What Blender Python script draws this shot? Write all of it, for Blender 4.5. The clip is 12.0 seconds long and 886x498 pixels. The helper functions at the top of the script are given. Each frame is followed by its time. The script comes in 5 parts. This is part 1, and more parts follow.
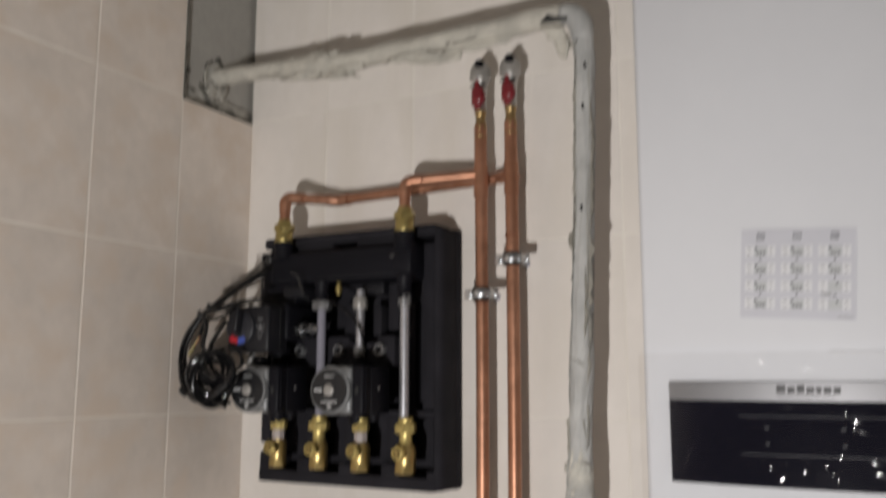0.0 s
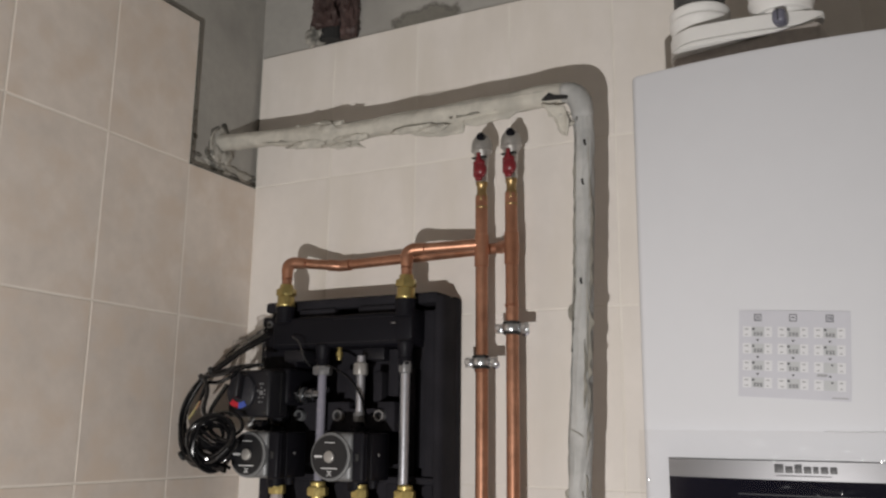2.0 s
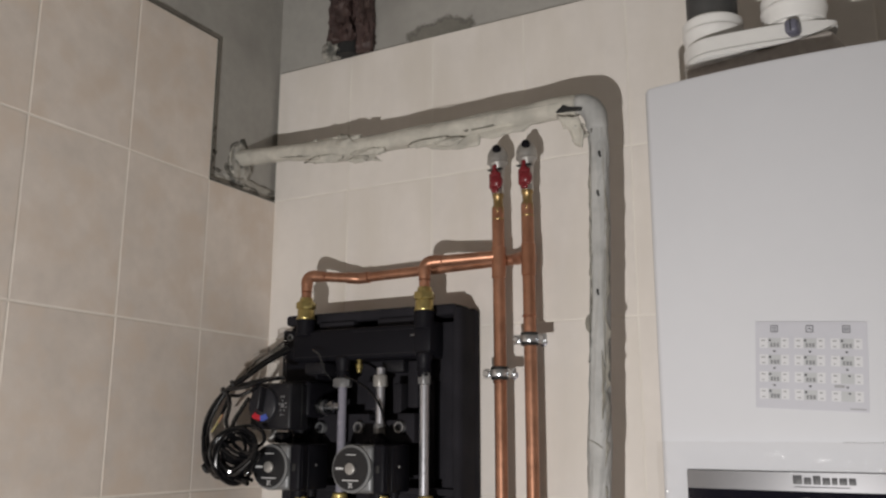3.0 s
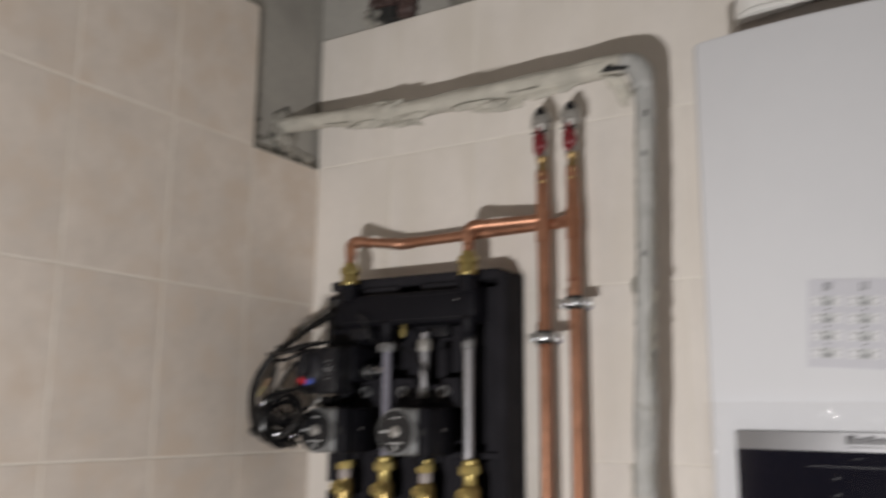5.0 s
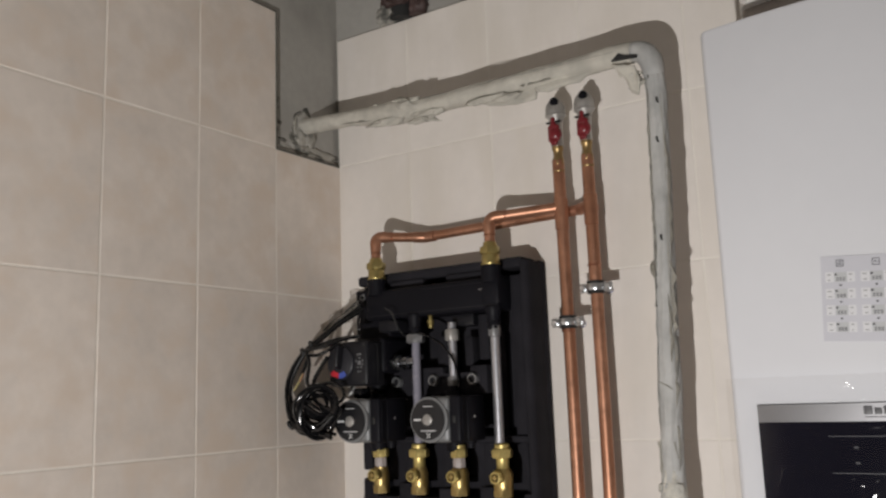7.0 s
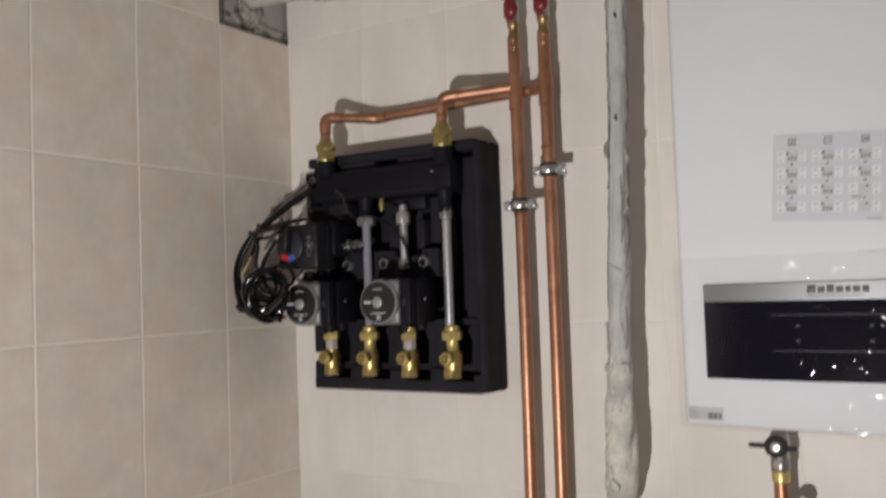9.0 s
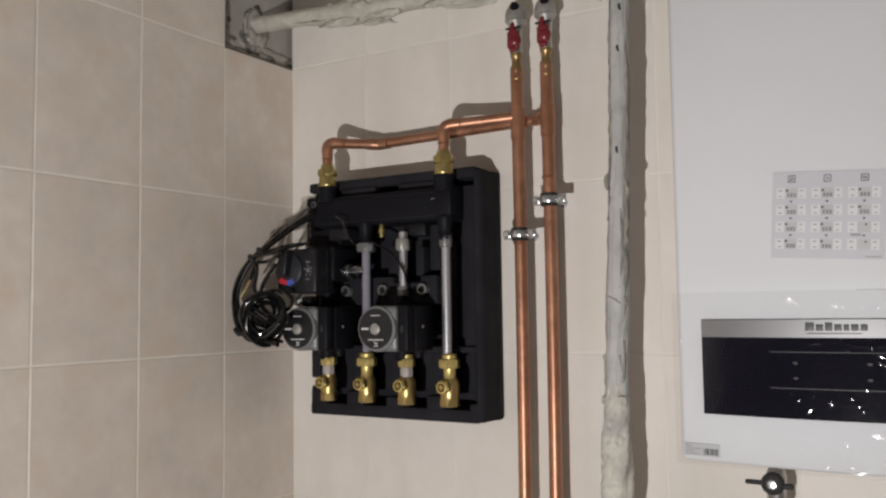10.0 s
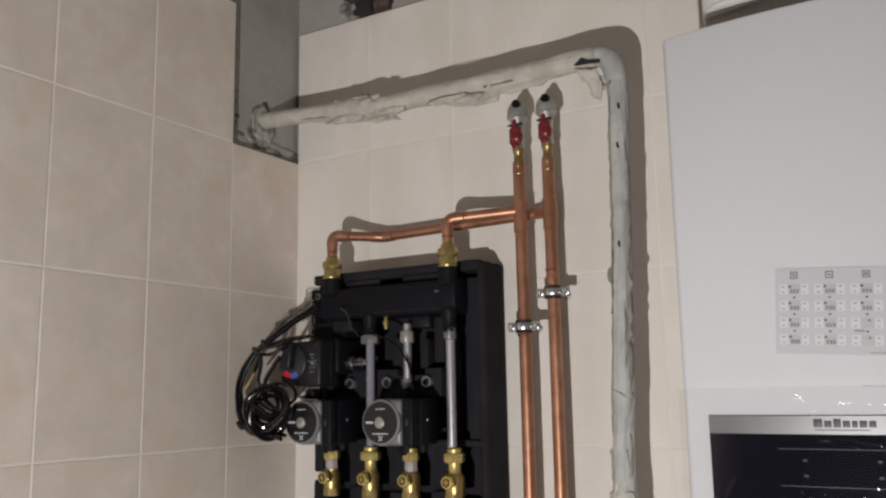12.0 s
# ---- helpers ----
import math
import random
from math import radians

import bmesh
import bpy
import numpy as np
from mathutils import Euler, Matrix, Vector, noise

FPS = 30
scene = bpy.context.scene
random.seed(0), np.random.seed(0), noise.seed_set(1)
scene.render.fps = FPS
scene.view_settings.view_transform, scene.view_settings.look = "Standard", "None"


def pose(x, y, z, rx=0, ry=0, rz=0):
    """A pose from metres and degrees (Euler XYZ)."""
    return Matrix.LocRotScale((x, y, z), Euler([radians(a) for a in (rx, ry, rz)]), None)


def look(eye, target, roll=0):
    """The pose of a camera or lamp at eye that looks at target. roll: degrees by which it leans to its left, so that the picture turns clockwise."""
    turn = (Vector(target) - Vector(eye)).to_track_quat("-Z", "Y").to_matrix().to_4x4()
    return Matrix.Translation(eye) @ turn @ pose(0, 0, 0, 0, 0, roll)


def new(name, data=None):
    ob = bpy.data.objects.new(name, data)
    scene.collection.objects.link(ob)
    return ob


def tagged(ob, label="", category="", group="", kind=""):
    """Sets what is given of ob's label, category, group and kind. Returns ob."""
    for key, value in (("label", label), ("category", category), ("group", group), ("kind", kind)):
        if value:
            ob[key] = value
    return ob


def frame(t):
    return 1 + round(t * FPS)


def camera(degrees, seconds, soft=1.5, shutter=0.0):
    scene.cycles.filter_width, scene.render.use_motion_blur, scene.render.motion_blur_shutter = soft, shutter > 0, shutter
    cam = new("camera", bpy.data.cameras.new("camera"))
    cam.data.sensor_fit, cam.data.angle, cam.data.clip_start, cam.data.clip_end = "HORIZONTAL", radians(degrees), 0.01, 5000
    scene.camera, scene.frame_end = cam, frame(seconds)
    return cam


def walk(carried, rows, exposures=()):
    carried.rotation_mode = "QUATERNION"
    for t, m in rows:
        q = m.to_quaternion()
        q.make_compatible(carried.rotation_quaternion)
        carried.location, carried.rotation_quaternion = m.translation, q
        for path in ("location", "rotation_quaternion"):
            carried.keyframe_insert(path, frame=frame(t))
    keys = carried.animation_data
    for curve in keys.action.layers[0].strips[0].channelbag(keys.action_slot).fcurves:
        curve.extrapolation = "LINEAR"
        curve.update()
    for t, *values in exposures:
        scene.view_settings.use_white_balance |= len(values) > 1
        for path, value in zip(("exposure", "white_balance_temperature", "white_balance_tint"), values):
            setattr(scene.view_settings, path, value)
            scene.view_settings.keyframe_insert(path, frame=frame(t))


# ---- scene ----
cam = camera(53.8, 12.0, soft=2.35, shutter=0.6)
PATH = [
    (0, (1.207, -1.383, 1.558), (0.267, 0.356, 1.862), 0.1),
    (0.2, (1.21, -1.408, 1.57), (0.304, 0.335, 1.944), -0.4),
    (0.5, (1.213, -1.419, 1.581), (0.351, 0.348, 1.945), -0.6),
    (1, (1.216, -1.428, 1.584), (0.349, 0.334, 1.962), 0.8),
    (1.5, (1.205, -1.428, 1.581), (0.329, 0.321, 1.996), 1.2),
    (2, (1.202, -1.425, 1.587), (0.296, 0.31, 2.0), 0.7),
    (2.5, (1.208, -1.429, 1.59), (0.272, 0.288, 2.009), 0.5),
    (2.7, (1.213, -1.435, 1.598), (0.267, 0.275, 2.021), 0.2),
    (4.5, (1.214, -1.431, 1.588), (0.286, 0.291, 2.005), 0.3),
    (4.8, (1.206, -1.432, 1.58), (0.287, 0.294, 1.998), 0.4),
    (4.9, (1.201, -1.428, 1.578), (0.25, 0.285, 1.977), 0.4),
    (5, (1.209, -1.422, 1.577), (0.169, 0.246, 1.948), 0.5),
    (5.1, (1.196, -1.44, 1.568), (0.116, 0.204, 1.929), 0.4),
    (5.5, (1.219, -1.446, 1.591), (0.14, 0.2, 1.945), -0.7),
    (6, (1.226, -1.464, 1.579), (0.135, 0.179, 1.91), 0.5),
    (6.5, (1.221, -1.467, 1.578), (0.1, 0.157, 1.908), -0.8),
    (6.7, (1.229, -1.467, 1.583), (0.122, 0.165, 1.915), -1.5),
    (8.3, (1.228, -1.451, 1.588), (0.225, 0.246, 1.921), -1.3),
    (8.5, (1.231, -1.448, 1.59), (0.211, 0.249, 1.872), -1.6),
    (8.7, (1.232, -1.445, 1.582), (0.17, 0.247, 1.674), -2.3),
    (8.9, (1.229, -1.438, 1.573), (0.185, 0.268, 1.602), -2.2),
    (9, (1.228, -1.429, 1.57), (0.2, 0.284, 1.656), -2.0),
    (9.5, (1.233, -1.425, 1.573), (0.233, 0.302, 1.704), -1.3),
    (10, (1.231, -1.427, 1.577), (0.203, 0.283, 1.717), -0.8),
    (10.5, (1.225, -1.43, 1.577), (0.205, 0.283, 1.743), -0.5),
    (10.7, (1.225, -1.426, 1.577), (0.2, 0.279, 1.781), -0.5),
    (11, (1.221, -1.441, 1.594), (0.224, 0.258, 1.945), -0.7),
    (11.5, (1.227, -1.439, 1.592), (0.221, 0.253, 1.941), -0.7),
    (12, (1.229, -1.444, 1.593), (0.218, 0.251, 1.921), -1.0),
]
walk(cam, [(t, look(eye, target, roll)) for t, eye, target, roll in PATH])

# the torch held beside the camera; the walls bounce its light
world = bpy.data.worlds.new("room_dark")
world.use_nodes = True
world.node_tree.nodes["Background"].inputs[0].default_value = (0.9, 0.95, 1.0, 1)
world.node_tree.nodes["Background"].inputs[1].default_value = 0.0
scene.world = world

lamp_data = bpy.data.lights.new("hand_torch", "SPOT")
lamp_data.energy = 127
lamp_data.color = (1.0, 0.970, 0.945)
lamp_data.shadow_soft_size = 0.012
lamp_data.spot_size, lamp_data.spot_blend = radians(120), 1.0
hand_torch = new("hand_torch", lamp_data)
hand_torch.matrix_world = look((1.01, -2.15, 0.86), (0.45, 0.0, 2.52))


# ---- materials ----
def mat(name, colour, rough=0.5, metal=0.0, spread=0.12, scale=8.0, grain=60.0, bump=0.0, bump_scale=0.0, rough_spread=0.1,
        random_tone=0.0, coat=0.0, spec=0.5, stain=None, stain_scale=3.0, stain_lo=0.5, stain_hi=0.7, stain_stretch=1.0):
    """A surface with clouds of tone at one scale, grain at a second, uneven gloss and fine relief."""
    m = bpy.data.materials.new(name)
    m.use_nodes = True
    n, l = m.node_tree.nodes, m.node_tree.links
    b = n["Principled BSDF"]
    b.inputs["Roughness"].default_value = rough
    b.inputs["Metallic"].default_value = metal
    b.inputs["Coat Weight"].default_value = coat
    b.inputs["Specular IOR Level"].default_value = spec
    geo = n.new("ShaderNodeNewGeometry")
    where = geo.outputs["Position"]
    info = n.new("ShaderNodeObjectInfo")
    shift = n.new("ShaderNodeVectorMath")
    shift.operation = "MULTIPLY_ADD"
    l.new(info.outputs["Random"], shift.inputs[0])
    shift.inputs[1].default_value = (7, 11, 5) if random_tone else (0, 0, 0)
    l.new(where, shift.inputs[2])
    big, small = n.new("ShaderNodeTexNoise"), n.new("ShaderNodeTexNoise")
    for t, s, d in ((big, scale, 5), (small, grain, 3)):
        t.inputs["Scale"].default_value, t.inputs["Detail"].default_value = s, d
        l.new(shift.outputs[0], t.inputs["Vector"])
    both = n.new("ShaderNodeMath")
    both.operation = "MULTIPLY_ADD"
    l.new(small.outputs["Fac"], both.inputs[0])
    both.inputs[1].default_value = 0.45
    l.new(big.outputs["Fac"], both.inputs[2])
    tone = n.new("ShaderNodeMapRange")
    tone.inputs["From Min"].default_value, tone.inputs["From Max"].default_value = 0.45, 1.0
    tone.inputs["To Min"].default_value, tone.inputs["To Max"].default_value = 1 - spread, 1 + spread
    l.new(both.outputs[0], tone.inputs["Value"])
    value = tone.outputs["Result"]
    if random_tone:
        r = n.new("ShaderNodeMapRange")
        r.inputs["To Min"].default_value, r.inputs["To Max"].default_value = 1 - random_tone, 1 + random_tone
        l.new(info.outputs["Random"], r.inputs["Value"])
        mul = n.new("ShaderNodeMath")
        mul.operation = "MULTIPLY"
        l.new(value, mul.inputs[0]), l.new(r.outputs["Result"], mul.inputs[1])
        value = mul.outputs[0]
    col = n.new("ShaderNodeVectorMath")
    col.operation = "SCALE"
    col.inputs[0].default_value = colour
    l.new(value, col.inputs["Scale"])
    out = col.outputs[0]
    if stain:
        st = n.new("ShaderNodeTexNoise")
        st.inputs["Scale"].default_value, st.inputs["Detail"].default_value = stain_scale, 6
        long = n.new("ShaderNodeVectorMath")
        long.operation = "MULTIPLY"
        long.inputs[1].default_value = (1, 1, stain_stretch)
        l.new(shift.outputs[0], long.inputs[0]), l.new(long.outputs[0], st.inputs["Vector"])
        ramp = n.new("ShaderNodeMapRange")
        ramp.inputs["From Min"].default_value, ramp.inputs["From Max"].default_value = stain_lo, stain_hi
        l.new(st.outputs["Fac"], ramp.inputs["Value"])
        mx = n.new("ShaderNodeMix")
        mx.data_type = "RGBA"
        l.new(ramp.outputs["Result"], mx.inputs["Factor"])
        l.new(out, mx.inputs["A"])
        mx.inputs["B"].default_value = (*stain, 1)
        out = mx.outputs["Result"]
    l.new(out, b.inputs["Base Color"])
    if rough_spread:
        rr = n.new("ShaderNodeMapRange")
        rr.inputs["To Min"].default_value, rr.inputs["To Max"].default_value = max(0.02, rough - rough_spread), min(1, rough + rough_spread)
        l.new(small.outputs["Fac"], rr.inputs["Value"])
        l.new(rr.outputs["Result"], b.inputs["Roughness"])
    if bump:
        bt = n.new("ShaderNodeTexNoise")
        bt.inputs["Scale"].default_value, bt.inputs["Detail"].default_value = bump_scale or grain, 4
        l.new(shift.outputs[0], bt.inputs["Vector"])
        bp = n.new("ShaderNodeBump")
        bp.inputs["Strength"].default_value, bp.inputs["Distance"].default_value = 1.0, bump
        l.new(bt.outputs["Fac"], bp.inputs["Height"])
        l.new(bp.outputs["Normal"], b.inputs["Normal"])
    return m


TILE = mat("cream_tile", (0.722, 0.648, 0.585), 0.42, spread=0.10, scale=11, grain=45, bump=0.0006, bump_scale=30, random_tone=0.03,
           stain=(0.700, 0.600, 0.515), stain_scale=15, stain_lo=0.45, stain_hi=0.68)
TILE_LIGHT = mat("pale_tile", (0.768, 0.721, 0.674), 0.46, spec=0.25, spread=0.05, scale=7, grain=40, bump=0.0005, bump_scale=25, random_tone=0.02,
                 stain=(0.705, 0.655, 0.59), stain_scale=11, stain_lo=0.46, stain_hi=0.76, stain_stretch=0.22)
GROUT = mat("white_grout", (0.82, 0.765, 0.695), 0.85, stain=(0.72, 0.655, 0.58), stain_scale=14, stain_lo=0.5, stain_hi=0.75, spread=0.08, grain=160, bump=0.0004, bump_scale=300)
CONCRETE = mat("grey_cement_plaster", (0.385, 0.372, 0.345), 0.9, spread=0.14, scale=5, grain=60, bump=0.0006, bump_scale=60,
               stain=(0.29, 0.28, 0.26), stain_scale=5, stain_lo=0.5, stain_hi=0.75)
ROUGH_CEMENT = mat("rough_cement", (0.37, 0.355, 0.32), 0.95, spread=0.3, scale=25, grain=140, bump=0.004, bump_scale=60,
                   stain=(0.10, 0.10, 0.09), stain_scale=28, stain_lo=0.52, stain_hi=0.62)
GROUT_PALE = mat("pale_wall_grout", (0.800, 0.760, 0.698), 0.85, stain=(0.745, 0.70, 0.64), stain_scale=9, stain_lo=0.42, stain_hi=0.62, spread=0.06, grain=160, bump=0.0004, bump_scale=300)
DAMP = mat("damp_cement", (0.20, 0.19, 0.165), 0.85, spread=0.2, grain=90, bump=0.001, bump_scale=90)


def ragged(m, centre, reach, scale):
    """Let a stain fade out unevenly towards its rim."""
    n, l = m.node_tree.nodes, m.node_tree.links
    geo, dist, cloud, both, fade = (n.new(k) for k in ("ShaderNodeNewGeometry", "ShaderNodeVectorMath", "ShaderNodeTexNoise", "ShaderNodeMath", "ShaderNodeMapRange"))
    clear, mix, size = n.new("ShaderNodeBsdfTransparent"), n.new("ShaderNodeMixShader"), n.new("ShaderNodeVectorMath")
    dist.operation, size.operation, both.operation = "MULTIPLY_ADD", "LENGTH", "MULTIPLY_ADD"
    dist.inputs[1].default_value = tuple(1 / r for r in reach)
    dist.inputs[2].default_value = tuple(-c / r for c, r in zip(centre, reach))
    cloud.inputs["Scale"].default_value, cloud.inputs["Detail"].default_value = scale, 5
    l.new(geo.outputs["Position"], dist.inputs[0]), l.new(geo.outputs["Position"], cloud.inputs["Vector"])
    l.new(dist.outputs[0], size.inputs[0])
    l.new(cloud.outputs["Fac"], both.inputs[0])
    both.inputs[1].default_value = 0.7
    l.new(size.outputs["Value"], both.inputs[2])
    fade.inputs["From Min"].default_value, fade.inputs["From Max"].default_value = 1.05, 1.25
    l.new(both.outputs[0], fade.inputs["Value"])
    l.new(fade.outputs["Result"], mix.inputs[0])
    l.new(n["Principled BSDF"].outputs[0], mix.inputs[1]), l.new(clear.outputs[0], mix.inputs[2])
    l.new(mix.outputs[0], n["Material Output"].inputs["Surface"])


ragged(DAMP, (0.405, 0.0122, 2.393), (0.095, 1.0, 0.062), 45)
WRAP = mat("grey_white_plaster_wrap", (0.500, 0.478, 0.422), 0.85, spread=0.20, scale=24, grain=110, bump=0.0020, bump_scale=55,
           stain=(0.405, 0.388, 0.345), stain_scale=17, stain_lo=0.5, stain_hi=0.72)
TAPE = mat("smooth_grey_white_tape", (0.440, 0.438, 0.425), 0.66, spread=0.18, scale=20, grain=90, bump=0.0009, bump_scale=40,
           stain=(0.315, 0.320, 0.318), stain_scale=26, stain_lo=0.46, stain_hi=0.72, stain_stretch=0.25)
WRAP_PALE = mat("crumbly_white_plaster", (0.60, 0.575, 0.51), 0.9, spread=0.2, scale=30, grain=160, bump=0.003, bump_scale=90,
                stain=(0.40, 0.395, 0.375), stain_scale=24, stain_lo=0.46, stain_hi=0.72)
# darker grey of the wrap, for the shade along its folds
FOLD_SHADE = mat("grey_fold_shade", (0.345, 0.33, 0.295), 0.85, spread=0.2, grain=120)
DAMP_DIRT = mat("dark_mortar_dirt", (0.20, 0.195, 0.17), 0.9, spread=0.3, scale=30, grain=140, bump=0.002, bump_scale=120)
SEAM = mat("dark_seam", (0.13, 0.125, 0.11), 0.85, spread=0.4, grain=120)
DARK_HOLE = mat("dark_hole", (0.02, 0.02, 0.02), 0.9, grain=90)
CABLE_WRAP = mat("brown_sleeve", (0.060, 0.037, 0.034), 0.55, spread=0.45, scale=25, grain=120, bump=0.0025, bump_scale=60,
                 stain=(0.125, 0.085, 0.070), stain_scale=26, stain_lo=0.52, stain_hi=0.78, stain_stretch=0.4)
COPPER = mat("copper", (0.440, 0.222, 0.140), 0.40, 0.72, spread=0.30, scale=16, grain=90, rough_spread=0.10, bump=0.0002, bump_scale=60,
             stain=(0.33, 0.140, 0.075), stain_scale=26, stain_lo=0.46, stain_hi=0.74, stain_stretch=0.12)
SOLDER = mat("solder_dark_copper", (0.42, 0.20, 0.13), 0.35, 1.0, spread=0.25, grain=120)
BRASS = mat("brass", (0.64, 0.51, 0.195), 0.40, 0.68, spread=0.12, scale=30, grain=150, rough_spread=0.1)
UNION_BRASS = mat("olive_brass", (0.50, 0.405, 0.165), 0.34, 0.9, spread=0.15, scale=30, grain=150, rough_spread=0.08)
SOCKET_DARK = mat("dark_brass_recess", (0.10, 0.07, 0.03), 0.5, 0.8, spread=0.2, grain=150)
CAST_BRASS = mat("cast_brass", (0.52, 0.39, 0.16), 0.36, 0.9, spread=0.18, scale=40, grain=260, bump=0.0003, bump_scale=250)
DULL_BRASS = mat("dull_red_brass", (0.36, 0.25, 0.115), 0.36, 0.85, spread=0.25, scale=60, grain=260, bump=0.0003, bump_scale=250)
PALE_NICKEL = mat("pale_grey_satin_metal", (0.38, 0.365, 0.345), 0.45, 0.45, spread=0.2, scale=40, grain=120)
NICKEL = mat("nickel", (0.52, 0.505, 0.485), 0.42, 1.0, spread=0.1, grain=120)
STEEL = mat("zinc_steel", (0.66, 0.68, 0.70), 0.3, 1.0, spread=0.14, scale=40, grain=200)
GREY_TUBE = mat("grey_plastic_tube", (0.245, 0.238, 0.285), 0.26, spread=0.1, grain=90)
STAINLESS = mat("stainless_tube", (0.54, 0.54, 0.575), 0.36, 0.8, spread=0.1, grain=120)
ALU = mat("cast_aluminium", (0.215, 0.22, 0.225), 0.5, 0.5, spread=0.1, grain=200, bump=0.0002, bump_scale=400)
PINK_SEAL = mat("pale_plastic_collar", (0.40, 0.35, 0.335), 0.5, grain=150)
FOAM = mat("black_moulded_foam", (0.0215, 0.0205, 0.0245), 0.8, spec=0.10, spread=0.25, scale=20, grain=320, bump=0.0007, bump_scale=420, rough_spread=0.14)
NUT_STEEL = mat("dull_steel_nut", (0.25, 0.25, 0.255), 0.45, 0.6, spread=0.2, scale=40, grain=120)
BLACK = mat("black_plastic", (0.0088, 0.0086, 0.0115), 0.46, spec=0.11, spread=0.15, grain=200, bump=0.0001, bump_scale=500)
GLOSS_BLACK = mat("glossy_black_cable", (0.007, 0.007, 0.008), 0.10, spread=0.2, grain=90, rough_spread=0.06)
KNOB_GREY = mat("charcoal_knob_plastic", (0.022, 0.022, 0.027), 0.42, spec=0.35, spread=0.1, grain=150)
PRINT_GREY = mat("grey_print", (0.17, 0.17, 0.175), 0.6, spread=0.1, grain=200)
GREY_PLASTIC = mat("dark_grey_plastic", (0.0125, 0.0122, 0.015), 0.42, spec=0.3, spread=0.1, grain=150)
PLATE = mat("charcoal_plate", (0.0090, 0.0093, 0.0112), 0.42, spread=0.1, grain=150)
RUBBER = mat("black_rubber", (0.018, 0.018, 0.018), 0.7, grain=200)
RED = mat("red_plastic", (0.175, 0.016, 0.022), 0.3, spread=0.15, grain=90, rough_spread=0.05)
RED_PRINT = mat("red_print", (0.52, 0.02, 0.035), 0.4, spread=0.1, grain=90)
GREY_CHROME = mat("dark_chrome", (0.30, 0.31, 0.33), 0.22, 1.0, spread=0.1, grain=120)
BLUE = mat("blue_plastic", (0.06, 0.10, 0.42), 0.4, spread=0.1, grain=90)
MARK = mat("white_print", (0.70, 0.70, 0.70), 0.6, spread=0.05, grain=200)
ENAMEL = mat("white_enamel", (0.640, 0.645, 0.672), 0.45, spec=0.10, spread=0.02, scale=2.5, grain=30, rough_spread=0.04)
WHITE_PLASTIC = mat("white_plastic", (0.74, 0.73, 0.71), 0.4, spread=0.04, grain=60)
SILVER = mat("brushed_silver", (0.36, 0.36, 0.375), 0.40, 0.95, spread=0.02, scale=3, grain=20, rough_spread=0.02)
GLASS_BLACK = mat("black_glass", (0.0095, 0.0092, 0.0155), 0.10, spec=0.18, spread=0.1, grain=40, rough_spread=0.02)
PAPER = mat("grey_white_sticker", (0.545, 0.545, 0.590), 0.5, spread=0.03, grain=90)
PAPER_FIELD = mat("white_sticker_field", (0.66, 0.66, 0.68), 0.5, spread=0.03, grain=90)
INK = mat("grey_ink", (0.09, 0.09, 0.10), 0.6, spread=0.1, grain=200)
PALE_INK = mat("pale_grey_ink", (0.33, 0.33, 0.34), 0.6, spread=0.1, grain=200)
MARK_INK = mat("dark_grey_mark", (0.115, 0.115, 0.120), 0.5, spread=0.1, grain=200)
DIGIT_INK = mat("mid_grey_ink", (0.24, 0.24, 0.25), 0.6, spread=0.25, scale=300, grain=900)
KEY_INK = mat("faint_grey_ink", (0.075, 0.075, 0.085), 0.5, spread=0.1, grain=200)
ICON_INK = mat("dim_grey_ink", (0.030, 0.030, 0.038), 0.5, spread=0.1, grain=200)
LABEL_GREY = mat("pale_grey_label", (0.50, 0.51, 0.52), 0.4, spread=0.05, grain=150)
SLATE = mat("slate_grey_plastic", (0.13, 0.13, 0.17), 0.4, spread=0.15, grain=90)
FLUE_GREY = mat("dark_grey_steel", (0.10, 0.10, 0.10), 0.5, 0.4, spread=0.2, grain=80)
GREY_WIRE = mat("glossy_grey_wire", (0.030, 0.030, 0.030), 0.16, spread=0.2, grain=90)
GASKET = mat("brown_grey_gasket", (0.36, 0.325, 0.30), 0.6, spread=0.2, scale=30, grain=140)
YELLOW_GREEN = mat("earth_wire", (0.33, 0.28, 0.13), 0.4, grain=150)
PLASTER = mat("light_plaster", (0.62, 0.59, 0.54), 0.85, spread=0.08, scale=3, grain=60, bump=0.001, bump_scale=120)
FLOOR_TILE = mat("grey_floor_tile", (0.34, 0.32, 0.29), 0.5, spread=0.15, scale=4, grain=60, bump=0.0005, bump_scale=80, random_tone=0.04)


